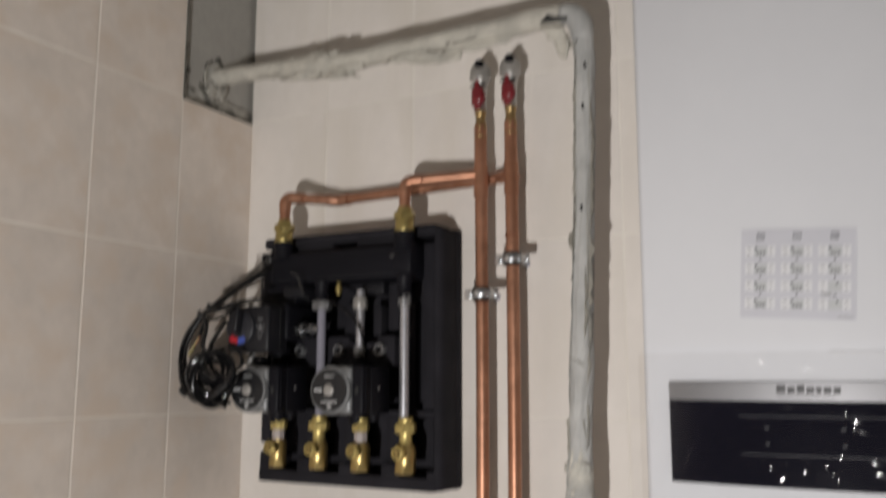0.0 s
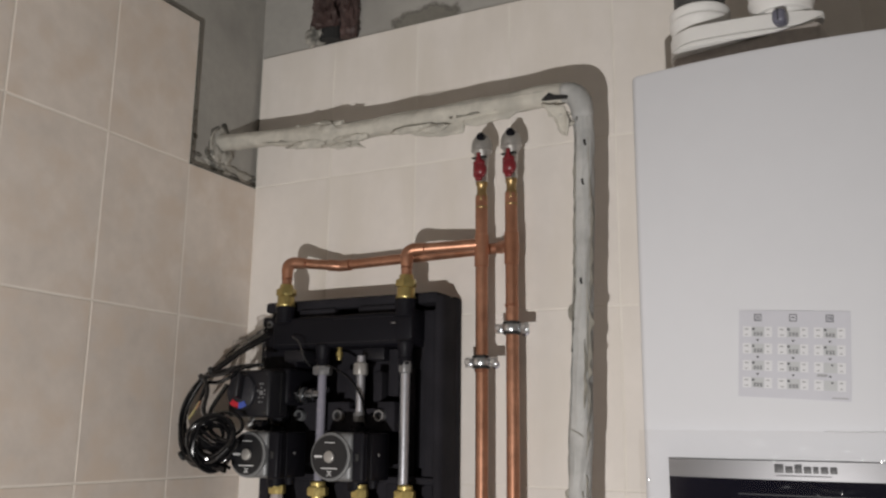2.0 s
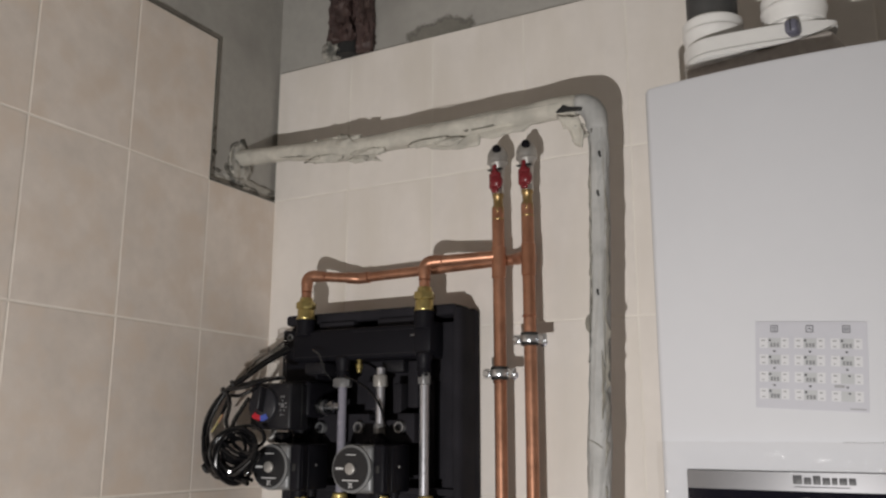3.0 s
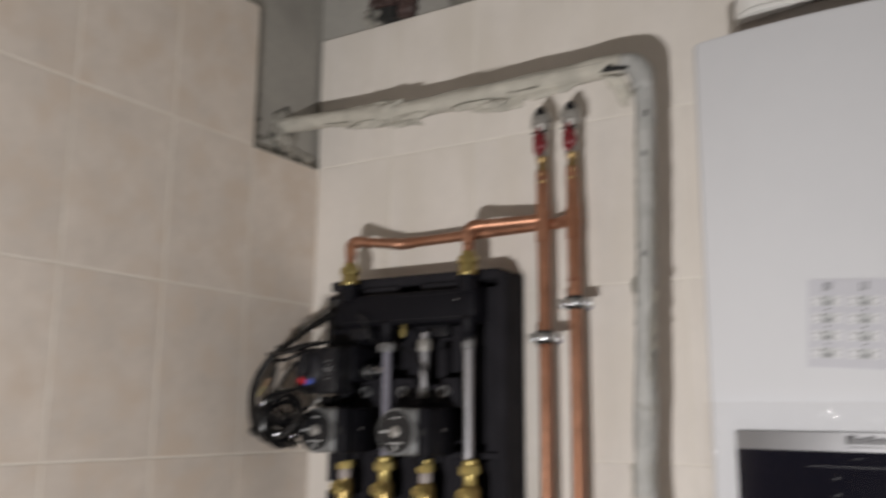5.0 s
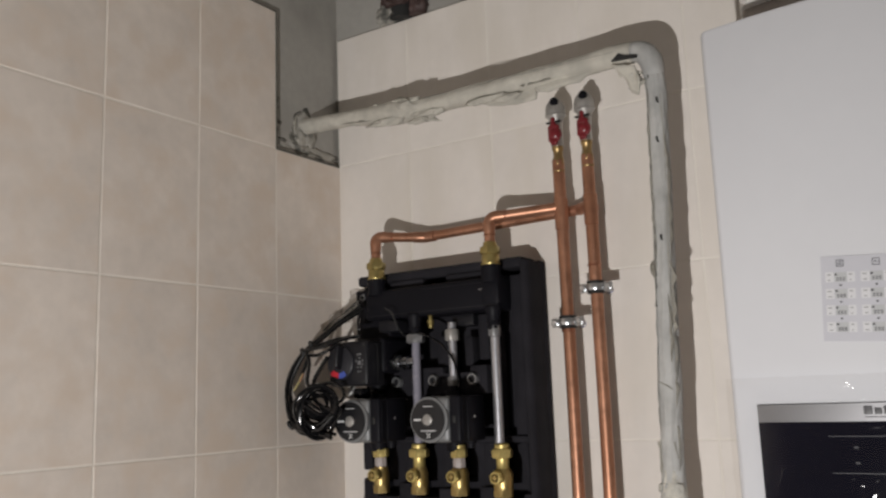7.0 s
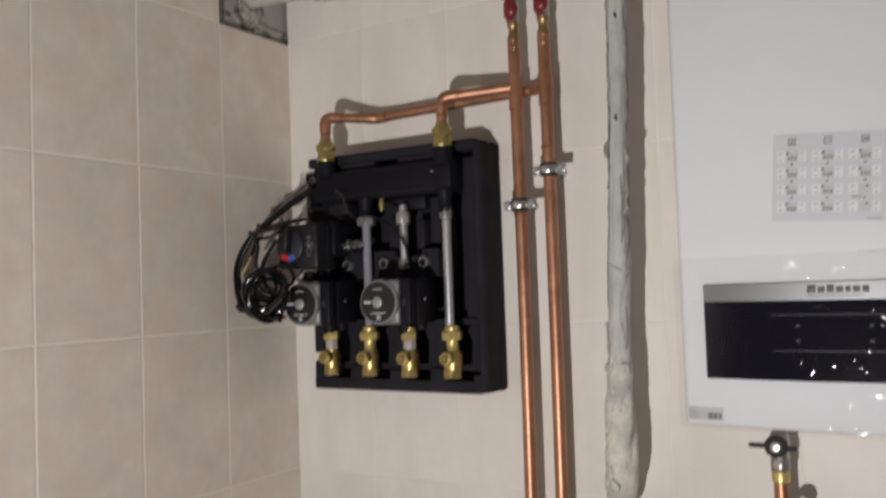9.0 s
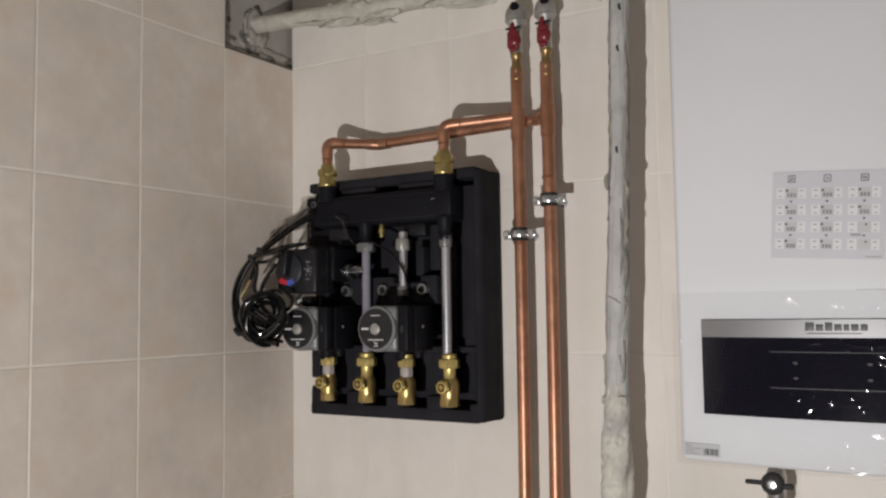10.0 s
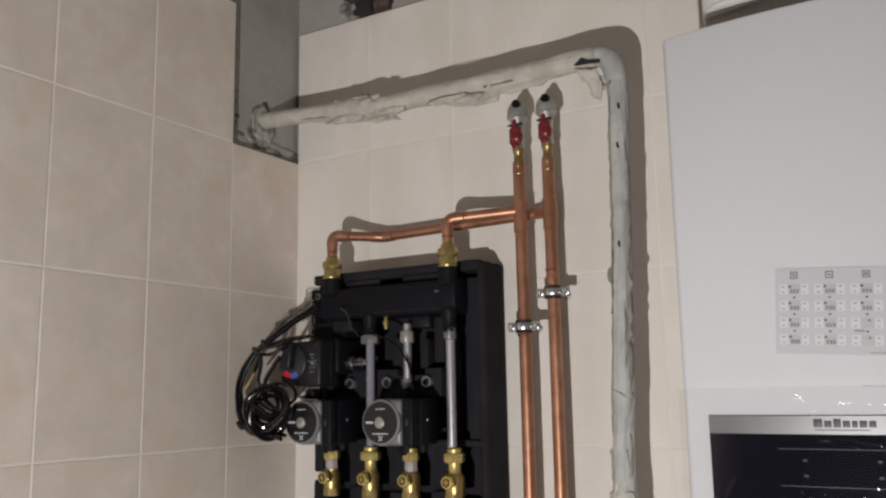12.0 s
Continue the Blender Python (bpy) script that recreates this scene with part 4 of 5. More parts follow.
def wrap_radius(f, a, c):
    q = Vector((c.x * 13, c.y * 13 + math.cos(a) * 0.7, c.z * 13 + math.sin(a) * 0.7))
    swell = 0.0075 * math.exp(-((c.x - 0.275) / 0.065) ** 2) + 0.0015 * math.exp(-((c.x - 0.60) / 0.12) ** 2)
    return 0.0172 + swell * (0.75 + 0.5 * noise.noise(q * 1.4)) + 0.0026 * noise.noise(q) + 0.0014 * noise.noise(q * 2.6) + 0.0007 * noise.noise(q * 7)


def skin(along, angle, out=0.0):
    """A point on the wrapped tube: along is x on the flat run, z on the drop; the angle turns up, or to the right, from the front."""
    flat = along < 1.0
    run = [p for p in fine if (p.x < 0.757 and p.z > 2.0) == flat and (flat or p.x > 0.70)]
    c = min(run, key=lambda p: abs((p.x if flat else p.z) - along))
    r = (wrap_radius(0, 0, c) if flat else drop_radius(0, 0, c)) + out
    side = Vector((0, 0, 1)) if flat else Vector((1, 0, 0))
    return c + Vector((0, -1, 0)) * r * math.cos(angle) + side * r * math.sin(angle)


def drop_radius(f, a, c):
    q = Vector((math.cos(a) * 0.9, math.sin(a) * 0.9, c.z * 9))
    low = max(0.0, min(1.0, (1.52 - c.z) / 0.12))
    wide = 0.0008 * max(0.0, min(1.0, (1.74 - c.z) / 0.10)) + 0.0022 * math.exp(-((c.z - 1.56) / 0.05) ** 2) + 0.0014 * low
    crease = 0.0016 * max(0.0, noise.noise(Vector((math.cos(a) * 2.6, math.sin(a) * 2.6, c.z * 6 + 3)))) ** 0.5
    turn = a + c.z * 5
    pucker = max(0.0, 1 - 6 * abs(noise.noise(Vector((math.cos(turn) * 1.6 + 2, math.sin(turn) * 1.6, c.z * 15)))))
    edge = max(0.0, 1 - 9 * abs(noise.noise(Vector((math.cos(a) * 1.3 + 5, math.sin(a) * 1.3, c.z * 4)))))
    return 0.0160 + wide + (0.0012 + 0.0022 * low) * noise.noise(q) + (0.0006 + 0.0014 * low) * noise.noise(q * 4) + crease - 0.0013 * pucker - 0.0014 * edge


flat_run = [p for p in fine if p.x < 0.757 and p.z > 2.0]
drop_run = [p for p in fine if p.z < 2.085 and p.x > 0.70]
bend_run = [p for p in fine if p.x > 0.750 and p.z > 2.075]
part("wrap", sweep(flat_run, wrap_radius, 26), WRAP, conduit, sharp=180)
part("elbow_wrap", sweep(bend_run, lambda f, a, c: 0.0166 + 0.0022 * math.sin(math.pi * min(1, max(0, f))) ** 0.6 + 0.0014 * noise.noise(c * 45) + 0.0007 * noise.noise(c * 120), 26), TAPE, conduit, "taped elbow", sharp=180)
drop_run = [p.lerp(q, k / 3) for p, q in zip(drop_run, drop_run[1:]) for k in range(3)]
part("tape_wrap", sweep(drop_run, drop_radius, 48), TAPE, conduit, "grey-white tape round the drop", sharp=180)


def lump(centre, size, seed, rough=0.35, cuts=4):
    b = bmesh.new()
    bmesh.ops.create_icosphere(b, subdivisions=cuts, radius=1)
    for w in b.verts:
        q = w.co * 1.7 + Vector((seed, seed * 2, 0))
        w.co *= 1 + rough * noise.noise(q) + rough * 0.5 * noise.noise(q * 3) + rough * 0.2 * noise.noise(q * 8)
        w.co = Vector(centre) + Vector((w.co.x * size[0], w.co.y * size[1], w.co.z * size[2]))
    return b


def flake(points, thick, seed):
    """A loose scrap of plaster wrap with a ragged outline."""
    b = bmesh.new()
    vs = [b.verts.new(p) for p in points]
    b.faces.new(vs)
    bmesh.ops.triangulate(b, faces=b.faces[:])
    bmesh.ops.subdivide_edges(b, edges=b.edges[:], cuts=3, use_grid_fill=True)
    for w in b.verts:
        q = w.co * 60 + Vector((seed, 0, 0))
        w.co += Vector((noise.noise(q), noise.noise(q + Vector((5, 0, 0))), noise.noise(q + Vector((0, 9, 0))))) * 0.004
    bmesh.ops.solidify(b, geom=b.faces[:], thickness=thick)
    return b


Y1, Y2 = -0.181, -0.172
part("torn_flap", flake([(0.726, Y1, 2.105), (0.765, Y1, 2.098), (0.774, Y1, 2.070), (0.768, Y2, 2.047), (0.756, Y2, 2.056), (0.745, Y2, 2.082)], 0.003, 1), WRAP, conduit, sharp=180)
part("torn_flap", flake([(0.57, -0.158, 2.118), (0.72, -0.160, 2.116), (0.66, -0.166, 2.097), (0.60, -0.164, 2.092), (0.575, -0.160, 2.100)], 0.003, 2), WRAP, conduit, sharp=180)
part("torn_flap", flake([(0.255, -0.148, 2.118), (0.345, -0.150, 2.114), (0.370, -0.156, 2.089), (0.35, -0.155, 2.095), (0.30, -0.152, 2.099)], 0.003, 3), WRAP, conduit, sharp=180)
part("torn_flap", flake([(0.43, -0.155, 2.115), (0.575, -0.156, 2.115), (0.578, -0.160, 2.087), (0.545, -0.159, 2.085), (0.49, -0.157, 2.093)], 0.003, 4), WRAP, conduit, sharp=180)


for k, (x, z, r) in enumerate(((0.748, 2.092, 0.010), (0.758, 2.084, 0.011), (0.766, 2.070, 0.009), (0.759, 2.062, 0.007), (0.740, 2.100, 0.008))):
    part("torn_scrap", lump((x, -0.172, z), (r * 1.1, r * 0.55, r * 0.8), 80 + k, 0.6, 4), WRAP_PALE if k % 2 else WRAP, conduit, sharp=180)


def scrap(points, depth, material, label=""):
    b = bmesh.new()
    b.faces.new([b.verts.new(p) for p in points])
    got = bmesh.ops.extrude_face_region(b, geom=b.faces[:])
    bmesh.ops.translate(b, verts=[e for e in got["geom"] if isinstance(e, bmesh.types.BMVert)], vec=(0, depth, 0))
    return part("tear", b, material, conduit, label)


scrap([(0.7255, -0.1805, 2.113), (0.739, -0.1810, 2.1235), (0.749, -0.1810, 2.1175), (0.771, -0.1805, 2.1135), (0.769, -0.1805, 2.1095), (0.748, -0.1810, 2.1115)], 0.006, DARK_HOLE, "dark tear in the wrap")
for x, y, z in ((0.7955, -0.1752, 2.034), (0.790, -0.1732, 1.970), (0.783, -0.1690, 1.812)):
    part("nick", box((x - 0.0020, y, z - 0.0038), (x + 0.0014, y + 0.006, z + 0.0034), 0.0009, 1), DARK_HOLE, conduit)
    part("nick", box((x - 0.0008, y, z - 0.0066), (x + 0.0022, y + 0.006, z - 0.0026), 0.0008, 1), DARK_HOLE, conduit)
# seam and folds as thin tubes, crease shade put into their darker colour
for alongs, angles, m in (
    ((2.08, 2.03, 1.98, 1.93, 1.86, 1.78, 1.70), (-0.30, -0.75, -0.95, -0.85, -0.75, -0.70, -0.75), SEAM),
    ((2.04, 1.95, 1.86, 1.77, 1.70), (0.75, 0.85, 0.80, 0.70, 0.75), FOLD_SHADE),
    ((0.30, 0.38, 0.46, 0.56, 0.66, 0.73), (0.55, 0.85, 0.75, 0.50, 0.25, 0.05), FOLD_SHADE),
    ((1.585, 1.580, 1.575), (-0.65, 0.10, 0.55), FOLD_SHADE),
    ((1.495, 1.480, 1.466), (0.50, 0.62, 0.80), FOLD_SHADE),
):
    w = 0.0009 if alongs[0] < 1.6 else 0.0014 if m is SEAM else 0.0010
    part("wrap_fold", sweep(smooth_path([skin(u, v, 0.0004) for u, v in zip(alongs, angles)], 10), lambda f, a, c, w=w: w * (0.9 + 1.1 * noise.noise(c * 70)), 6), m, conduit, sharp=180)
def ribbon(points, width, seed, material):
    """A loose lengthwise edge of the wrap, standing off the tube."""
    line = smooth_path(points, 14)
    b = bmesh.new()
    rows = []
    for i, c in enumerate(line):
        d = (line[min(i + 1, len(line) - 1)] - line[max(i - 1, 0)]).normalized()
        side = d.cross(Vector((0, 1, 0))).normalized()
        n1, n2 = noise.noise(c * 45 + Vector((seed, 0, 0))), noise.noise(c * 80 + Vector((0, seed, 0)))
        end = min(1.0, i / 6, (len(line) - 1 - i) / 6)
        w = width * (0.55 + 0.6 * n1 + 0.35 * n2) * end + 0.0008
        lift = Vector((0, -0.0025 + 0.003 * n2, 0))
        rows.append([b.verts.new(c), b.verts.new(c + side * w * 0.5 + lift), b.verts.new(c + side * w + lift * 0.3)])
    for p, q in zip(rows, rows[1:]):
        for k in range(2):
            b.faces.new((p[k], p[k + 1], q[k + 1], q[k]))
    bmesh.ops.solidify(b, geom=b.faces[:], thickness=0.0012)
    part("loose_edge", b, material, conduit, sharp=180)


for alongs, angle, width, m in (
    ((2.03, 1.95, 1.87, 1.80, 1.75), -0.60, -0.0090, WRAP),
    ((1.780, 1.762, 1.740), -0.95, -0.0100, WRAP),
    ((1.74, 1.68, 1.61, 1.55), -0.70, -0.0065, TAPE),
    ((1.99, 1.92, 1.84, 1.77), 0.95, 0.0075, WRAP),
    ((1.78, 1.70, 1.62, 1.54), 0.85, 0.0110, WRAP_PALE),
    ((1.72, 1.66, 1.60), 0.50, 0.0065, WRAP),
    ((1.500, 1.480, 1.460, 1.440), -0.85, -0.0080, WRAP_PALE),
    ((1.520, 1.495, 1.470, 1.450), 0.90, 0.0060, WRAP_PALE),
    ((0.12, 0.20, 0.28, 0.36, 0.42), -0.90, 0.0085, WRAP),
    ((0.42, 0.50, 0.58, 0.66, 0.72), -0.85, 0.0110, WRAP),
    ((0.24, 0.30, 0.36), 1.00, -0.0060, WRAP),
    ((0.56, 0.63, 0.70), 0.95, -0.0060, WRAP),
):
    ribbon([skin(u, angle, -0.001) for u in alongs], width, angle * 7 + alongs[0], m)
# crumbling plaster near the foot
crumb = random.Random(9)
for k in range(16):
    z = crumb.uniform(1.24, 1.45)
    a = crumb.uniform(-2.6, -0.5)
    cx = 0.757 + (z - 1.285) * 0.045
    r = crumb.uniform(0.003, 0.006)
    part("plaster_crumb", lump((cx + 0.0215 * math.cos(a), -0.138 + 0.0215 * math.sin(a), z), (r, r * 0.5, r * crumb.uniform(1.0, 2.4)), k, 0.5, 3), WRAP_PALE if k % 3 else WRAP, conduit, sharp=180)
coat = [p for p in fine if p.x > 0.70 and 1.20 < p.z < 1.55]
def coat_radius(f, a, c):
    """Hand-laid plaster: soft lumps, slanting wrinkles and a ragged upper rim."""
    turn = a + c.z * 9
    slow = noise.noise(Vector((math.cos(turn) * 1.5 + 7, math.sin(turn) * 1.5, c.z * 13)))
    wrinkle = noise.noise(Vector((math.cos(turn) * 2.4, math.sin(turn) * 2.4 + 4, c.z * 26)))
    fine_lump = noise.noise(Vector((math.cos(a) * 5, math.sin(a) * 5 + 9, c.z * 85)))
    rim = max(0.0, (c.z - 1.428 + 0.045 * noise.noise(Vector((math.cos(a) * 1.5, math.sin(a) * 1.5, 2.0)))) / 0.03)
    return 0.0205 + 0.0040 * max(0.0, min(1.0, (1.43 - c.z) / 0.12)) + 0.0040 * slow - 0.0030 * max(0.0, 1 - 5 * abs(wrinkle)) + 0.0008 * fine_lump - 0.006 * rim


coat_line = [p.lerp(q, k / 3) for p, q in zip(coat, coat[1:]) for k in range(3)]
part("plaster_coat", sweep(coat_line, coat_radius, 40), WRAP_PALE, conduit, "pale crumbly plaster coat", sharp=180)
for k, (x, y, z, sx, sy, sz) in enumerate(((0.215, -0.150, 2.151, 0.012, 0.008, 0.008), (0.268, -0.152, 2.148, 0.026, 0.010, 0.009), (0.300, -0.160, 2.132, 0.030, 0.014, 0.018), (0.345, -0.162, 2.110, 0.030, 0.009, 0.010),
                                          (0.325, -0.165, 2.098, 0.020, 0.005, 0.006), (0.250, -0.163, 2.112, 0.045, 0.008, 0.008), (0.520, -0.172, 2.098, 0.028, 0.006, 0.007), (0.478, -0.172, 2.104, 0.040, 0.007, 0.007))):
    part("plaster_knot", lump((x, y, z), (sx, sy, sz), k + 20, 0.55), WRAP, conduit, sharp=180)
conduit.location += Vector((-0.0085, 0.025, 0.0105))
whole("plaster_lump", lump((0.700, -0.006, 1.140), (0.055, 0.040, 0.045), 2, 0.5), WRAP, "rough grey-white plaster lump at the conduit's foot", "plaster", sharp=180)
patch = whole("cement_patch", lump((-0.0135, -0.100, 2.160), (0.0075, 0.032, 0.044), 7, 0.5), ROUGH_CEMENT, "broken cement round the conduit's entry", "cement", sharp=180)
crumbs = whole("cement_crumbs", lump((-0.013, -0.06, 2.108), (0.006, 0.10, 0.020), 11, 0.6), ROUGH_CEMENT, "dirty mortar smears along the tile edge", "cement", sharp=180)
arc = [(-0.0118, -0.104 - 0.033 * math.cos(a) + 0.002 * math.sin(7 * a), 2.166 + 0.041 * math.sin(a)) for a in np.linspace(-1.35, 1.2, 26)]
part("crack", sweep(arc, lambda f, a, c: 0.0016 + 0.0012 * noise.noise(c * 130), 7), SEAM, patch, "dark crack round the conduit", sharp=180)
arc = [(-0.0115, -0.106 - 0.028 * math.cos(a), 2.164 + 0.036 * math.sin(a)) for a in np.linspace(-1.5, 0.9, 22)]
part("plaster_rim", sweep(arc, lambda f, a, c: 0.0026 + 0.0020 * noise.noise(c * 90), 9), WRAP, patch, "pale plaster rim", sharp=180)
smear = random.Random(14)
for k in range(26):
    if k < 10:
        y, z = -0.190 + smear.uniform(0, 0.012), smear.uniform(2.12, 2.23)
        size = (0.0012, smear.uniform(0.003, 0.006), smear.uniform(0.003, 0.009))
    else:
        y = smear.uniform(-0.185, -0.01)
        z = 2.112 + smear.uniform(0, 0.022) + 0.02 * smear.random() ** 3
        size = (0.0014, smear.uniform(0.005, 0.015), smear.uniform(0.003, 0.007))
    part("smear", lump((-0.0118, y, z), size, k + 40, 0.6, 3), (ROUGH_CEMENT, SEAM, DAMP_DIRT)[k % 3], crumbs, sharp=180)
whole("damp_stain", lump((0.405, 0.0122, 2.393), (0.105, 0.0030, 0.066), 4, 0.16), DAMP, "dark damp stain on the bare cement", "stain", sharp=180)

# ---- the brown bundle in its broken hole ----
bundle = thing("cable_bundle", (0.19, 0.0, 2.40), "brown wrinkled sleeve bundle coming down over bare cement", "cable")


def crinkle(a, z, seed):
    """Long slanting wrinkles with a few sharp creases."""
    q = Vector((math.cos(a) * 2.2 + seed, math.sin(a) * 2.2, z * 9))
    fold = 1 - abs(noise.noise(Vector((math.cos(a + z * 4) * 3.4 + seed, math.sin(a + z * 4) * 3.4, z * 13)))) * 2.2
    return 0.30 * noise.noise(q) + 0.26 * max(0.0, fold) ** 3 - 0.10 + 0.10 * noise.noise(q * 4.5)


for dx, dy, r, seed, foot in ((-0.006, 0.000, 0.040, 1, 2.424), (0.036, 0.004, 0.026, 5, 2.401), (-0.040, 0.012, 0.020, 9, 2.412)):
    line = [(0.185 + dx + 0.005 * math.sin(z * 14 + seed), dy, z) for z in np.linspace(foot, 2.72, 100)]
    part("sleeve", sweep(line, lambda f, a, c, r=r, s=seed: r * (0.86 + crinkle(a, c.z, s)) * (1 - 0.22 * math.exp(-((c.z - 2.405) / 0.012) ** 2)), 40), CABLE_WRAP, bundle, sharp=60)
# solid near-black core stands for the shade inside the sleeve's open foot
part("sleeve_hollow", sweep([(0.184, 0.000, z) for z in np.linspace(2.4005, 2.440, 8)], 0.026, 20), DARK_HOLE, bundle, "near-black core for the shade in the hollow under the sleeve")
part("sleeve_end", lump((0.152, -0.012, 2.416), (0.022, 0.018, 0.019), 3, 0.55), ROUGH_CEMENT, bundle, "grey frayed cement lump", sharp=180)
for k in range(7):
    part("crumb", lump((0.145 + 0.007 * k, -0.010 - 0.004 * (k % 3), 2.4075 + 0.004 * (k % 2)), (0.0055, 0.006, 0.006), 60 + k, 0.6, 3), (ROUGH_CEMENT, CABLE_WRAP, DAMP_DIRT)[k % 3], bundle, sharp=180)

# ---- the boiler ----
BX0, BX1, BZ0, BZ1, BY = 0.9035, 1.3035, 1.3815, 2.0765, -0.30
boiler = thing("gas_boiler", ((BX0 + BX1) / 2, 0, BZ0), "white wall-hung gas boiler with protective film on its panel", "boiler")


def bow(x):
    """How far the front stands out: it is bowed a little, most in the middle."""
    u = max(-1.0, min(1.0, (x - 1.1035) / 0.2))
    return -0.295 - 0.020 * (1 - u * u)


def slab(lo, hi, n=24):
    b = bmesh.new()
    rings = []
    for i in range(n + 1):
        x = lo[0] + (hi[0] - lo[0]) * i / n
        rings.append([b.verts.new((x, y, z)) for y, z in ((lo[1], lo[2]), (hi[1], lo[2]), (hi[1], hi[2]), (lo[1], hi[2]))])
    for p, q in zip(rings, rings[1:]):
        for k in range(4):
            b.faces.new((p[k], p[(k + 1) % 4], q[(k + 1) % 4], q[k]))
    b.faces.new(rings[0][::-1]), b.faces.new(rings[-1])
    return b


def follow(ob):
    """Lay a thing's meshes on the bowed front."""
    for o in (ob, *ob.children_recursive):
        if o.data:
            for w in o.data.vertices:
                w.co.y += bow(w.co.x) - BY


plan = [(BX0, -0.002)]
for k in range(7):
    a = math.pi / 2 * k / 6
    plan.append((BX0 + 0.010 * (1 - math.cos(a)), bow(BX0 + 0.010) + 0.010 * (1 - math.sin(a))))
plan += [(BX0 + 0.010 + (BX1 - BX0 - 0.020) * k / 28, bow(BX0 + 0.010 + (BX1 - BX0 - 0.020) * k / 28)) for k in range(1, 28)]
for k in range(7):
    a = math.pi / 2 * k / 6
    plan.append((BX1 - 0.010 * (1 - math.sin(a)), bow(BX0 + 0.010) + 0.010 * (1 - math.cos(a))))
plan.append((BX1, -0.002))
b = bmesh.new()
rings = []
mx, my = (BX0 + BX1) / 2, -0.14
for z, inset in ((BZ0, 0.006), (BZ0 + 0.0015, 0.002), (BZ0 + 0.005, 0.0), (BZ1 - 0.006, 0.0), (BZ1 - 0.0015, 0.002), (BZ1, 0.006)):
    rings.append([b.verts.new((mx + (x - mx) * (1 - inset / 0.2), min(-0.002, my + (y - my) * (1 - inset / 0.16)), z)) for x, y in plan])
for p, q in zip(rings, rings[1:]):
    for k in range(len(plan)):
        j = (k + 1) % len(plan)
        b.faces.new((p[k], p[j], q[j], q[k]))
b.faces.new(rings[0][::-1]), b.faces.new(rings[-1])
part("casing", b, ENAMEL, boiler, "white enamelled steel casing with bowed front")
PX0, PX1 = 0.937, 1.270
panel = part("control_panel", slab((PX0, BY - 0.0030, 1.4425), (PX1, BY + 0.004, 1.5385)), GLASS_BLACK, boiler, "glossy black glass control panel")
strip = part("silver_strip", slab((PX0, BY - 0.0036, 1.5387), (PX1, BY + 0.004, 1.5600)), SILVER, boiler, "brushed silver strip")
# the maker's mark as plain blocks
xs, wd = 1.0625, (0.0098, 0.0080, 0.0080, 0.0080, 0.0058, 0.0080, 0.0074)
for i, w in enumerate(wd):
    tall = 0.0098 if i in (0, 2) else 0.0076
    part("mark_block", box((xs, BY - 0.0046, 1.5468), (xs + w, BY - 0.0035, 1.5468 + tall), 0.0005, 2), MARK_INK, strip)
    xs += w + 0.0020
part("mark_line", slab((1.0635, BY - 0.0044, 1.5432), (1.1230, BY - 0.0035, 1.5440), 8), INK, strip)
# lines and keys under the glass
for z in (1.5210, 1.4780):
    part("panel_line", slab((1.020, BY - 0.0036, z), (1.245, BY - 0.0029, z + 0.0009)), KEY_INK, panel)
for kx in (1.050, 1.130, 1.205):
    for kz in (1.5085, 1.4905):
        part("panel_key", lathe((kx, BY - 0.0029, kz), (0, -1, 0), [(0, 0.0040), (0.0008, 0.0036), (0.0009, 0.002)], 16), GLASS_BLACK, panel)
        part("panel_icon", box((kx - 0.0028, BY - 0.0042, kz - 0.0018), (kx + 0.0028, BY - 0.0036, kz + 0.0018), 0.0005, 1), ICON_INK, panel)
for kx in (1.092, 1.110):
    part("panel_key", lathe((kx, BY - 0.0029, 1.462), (0, -1, 0), [(0, 0.0042), (0.0008, 0.0038)], 16), GLASS_BLACK, panel)

follow(panel), follow(strip)

# the instruction sticker, a little askew
TILT = Matrix.Translation((1.0913, BY, 1.6832)) @ Matrix.Rotation(radians(3.6), 4, "Y")
sticker = thing("sticker", (1.0913, BY, 1.6832), "pale grey instruction sticker with rows of small key pictures", "sticker")


def stuck(name, x0, z0, x1, z1, y0, y1, material):
    b = slab((x0, y1, z0), (x1, y0, z1), 12 if x1 - x0 > 0.05 else 1)
    bmesh.ops.transform(b, matrix=TILT, verts=b.verts)
    part(name, b, material, sticker)


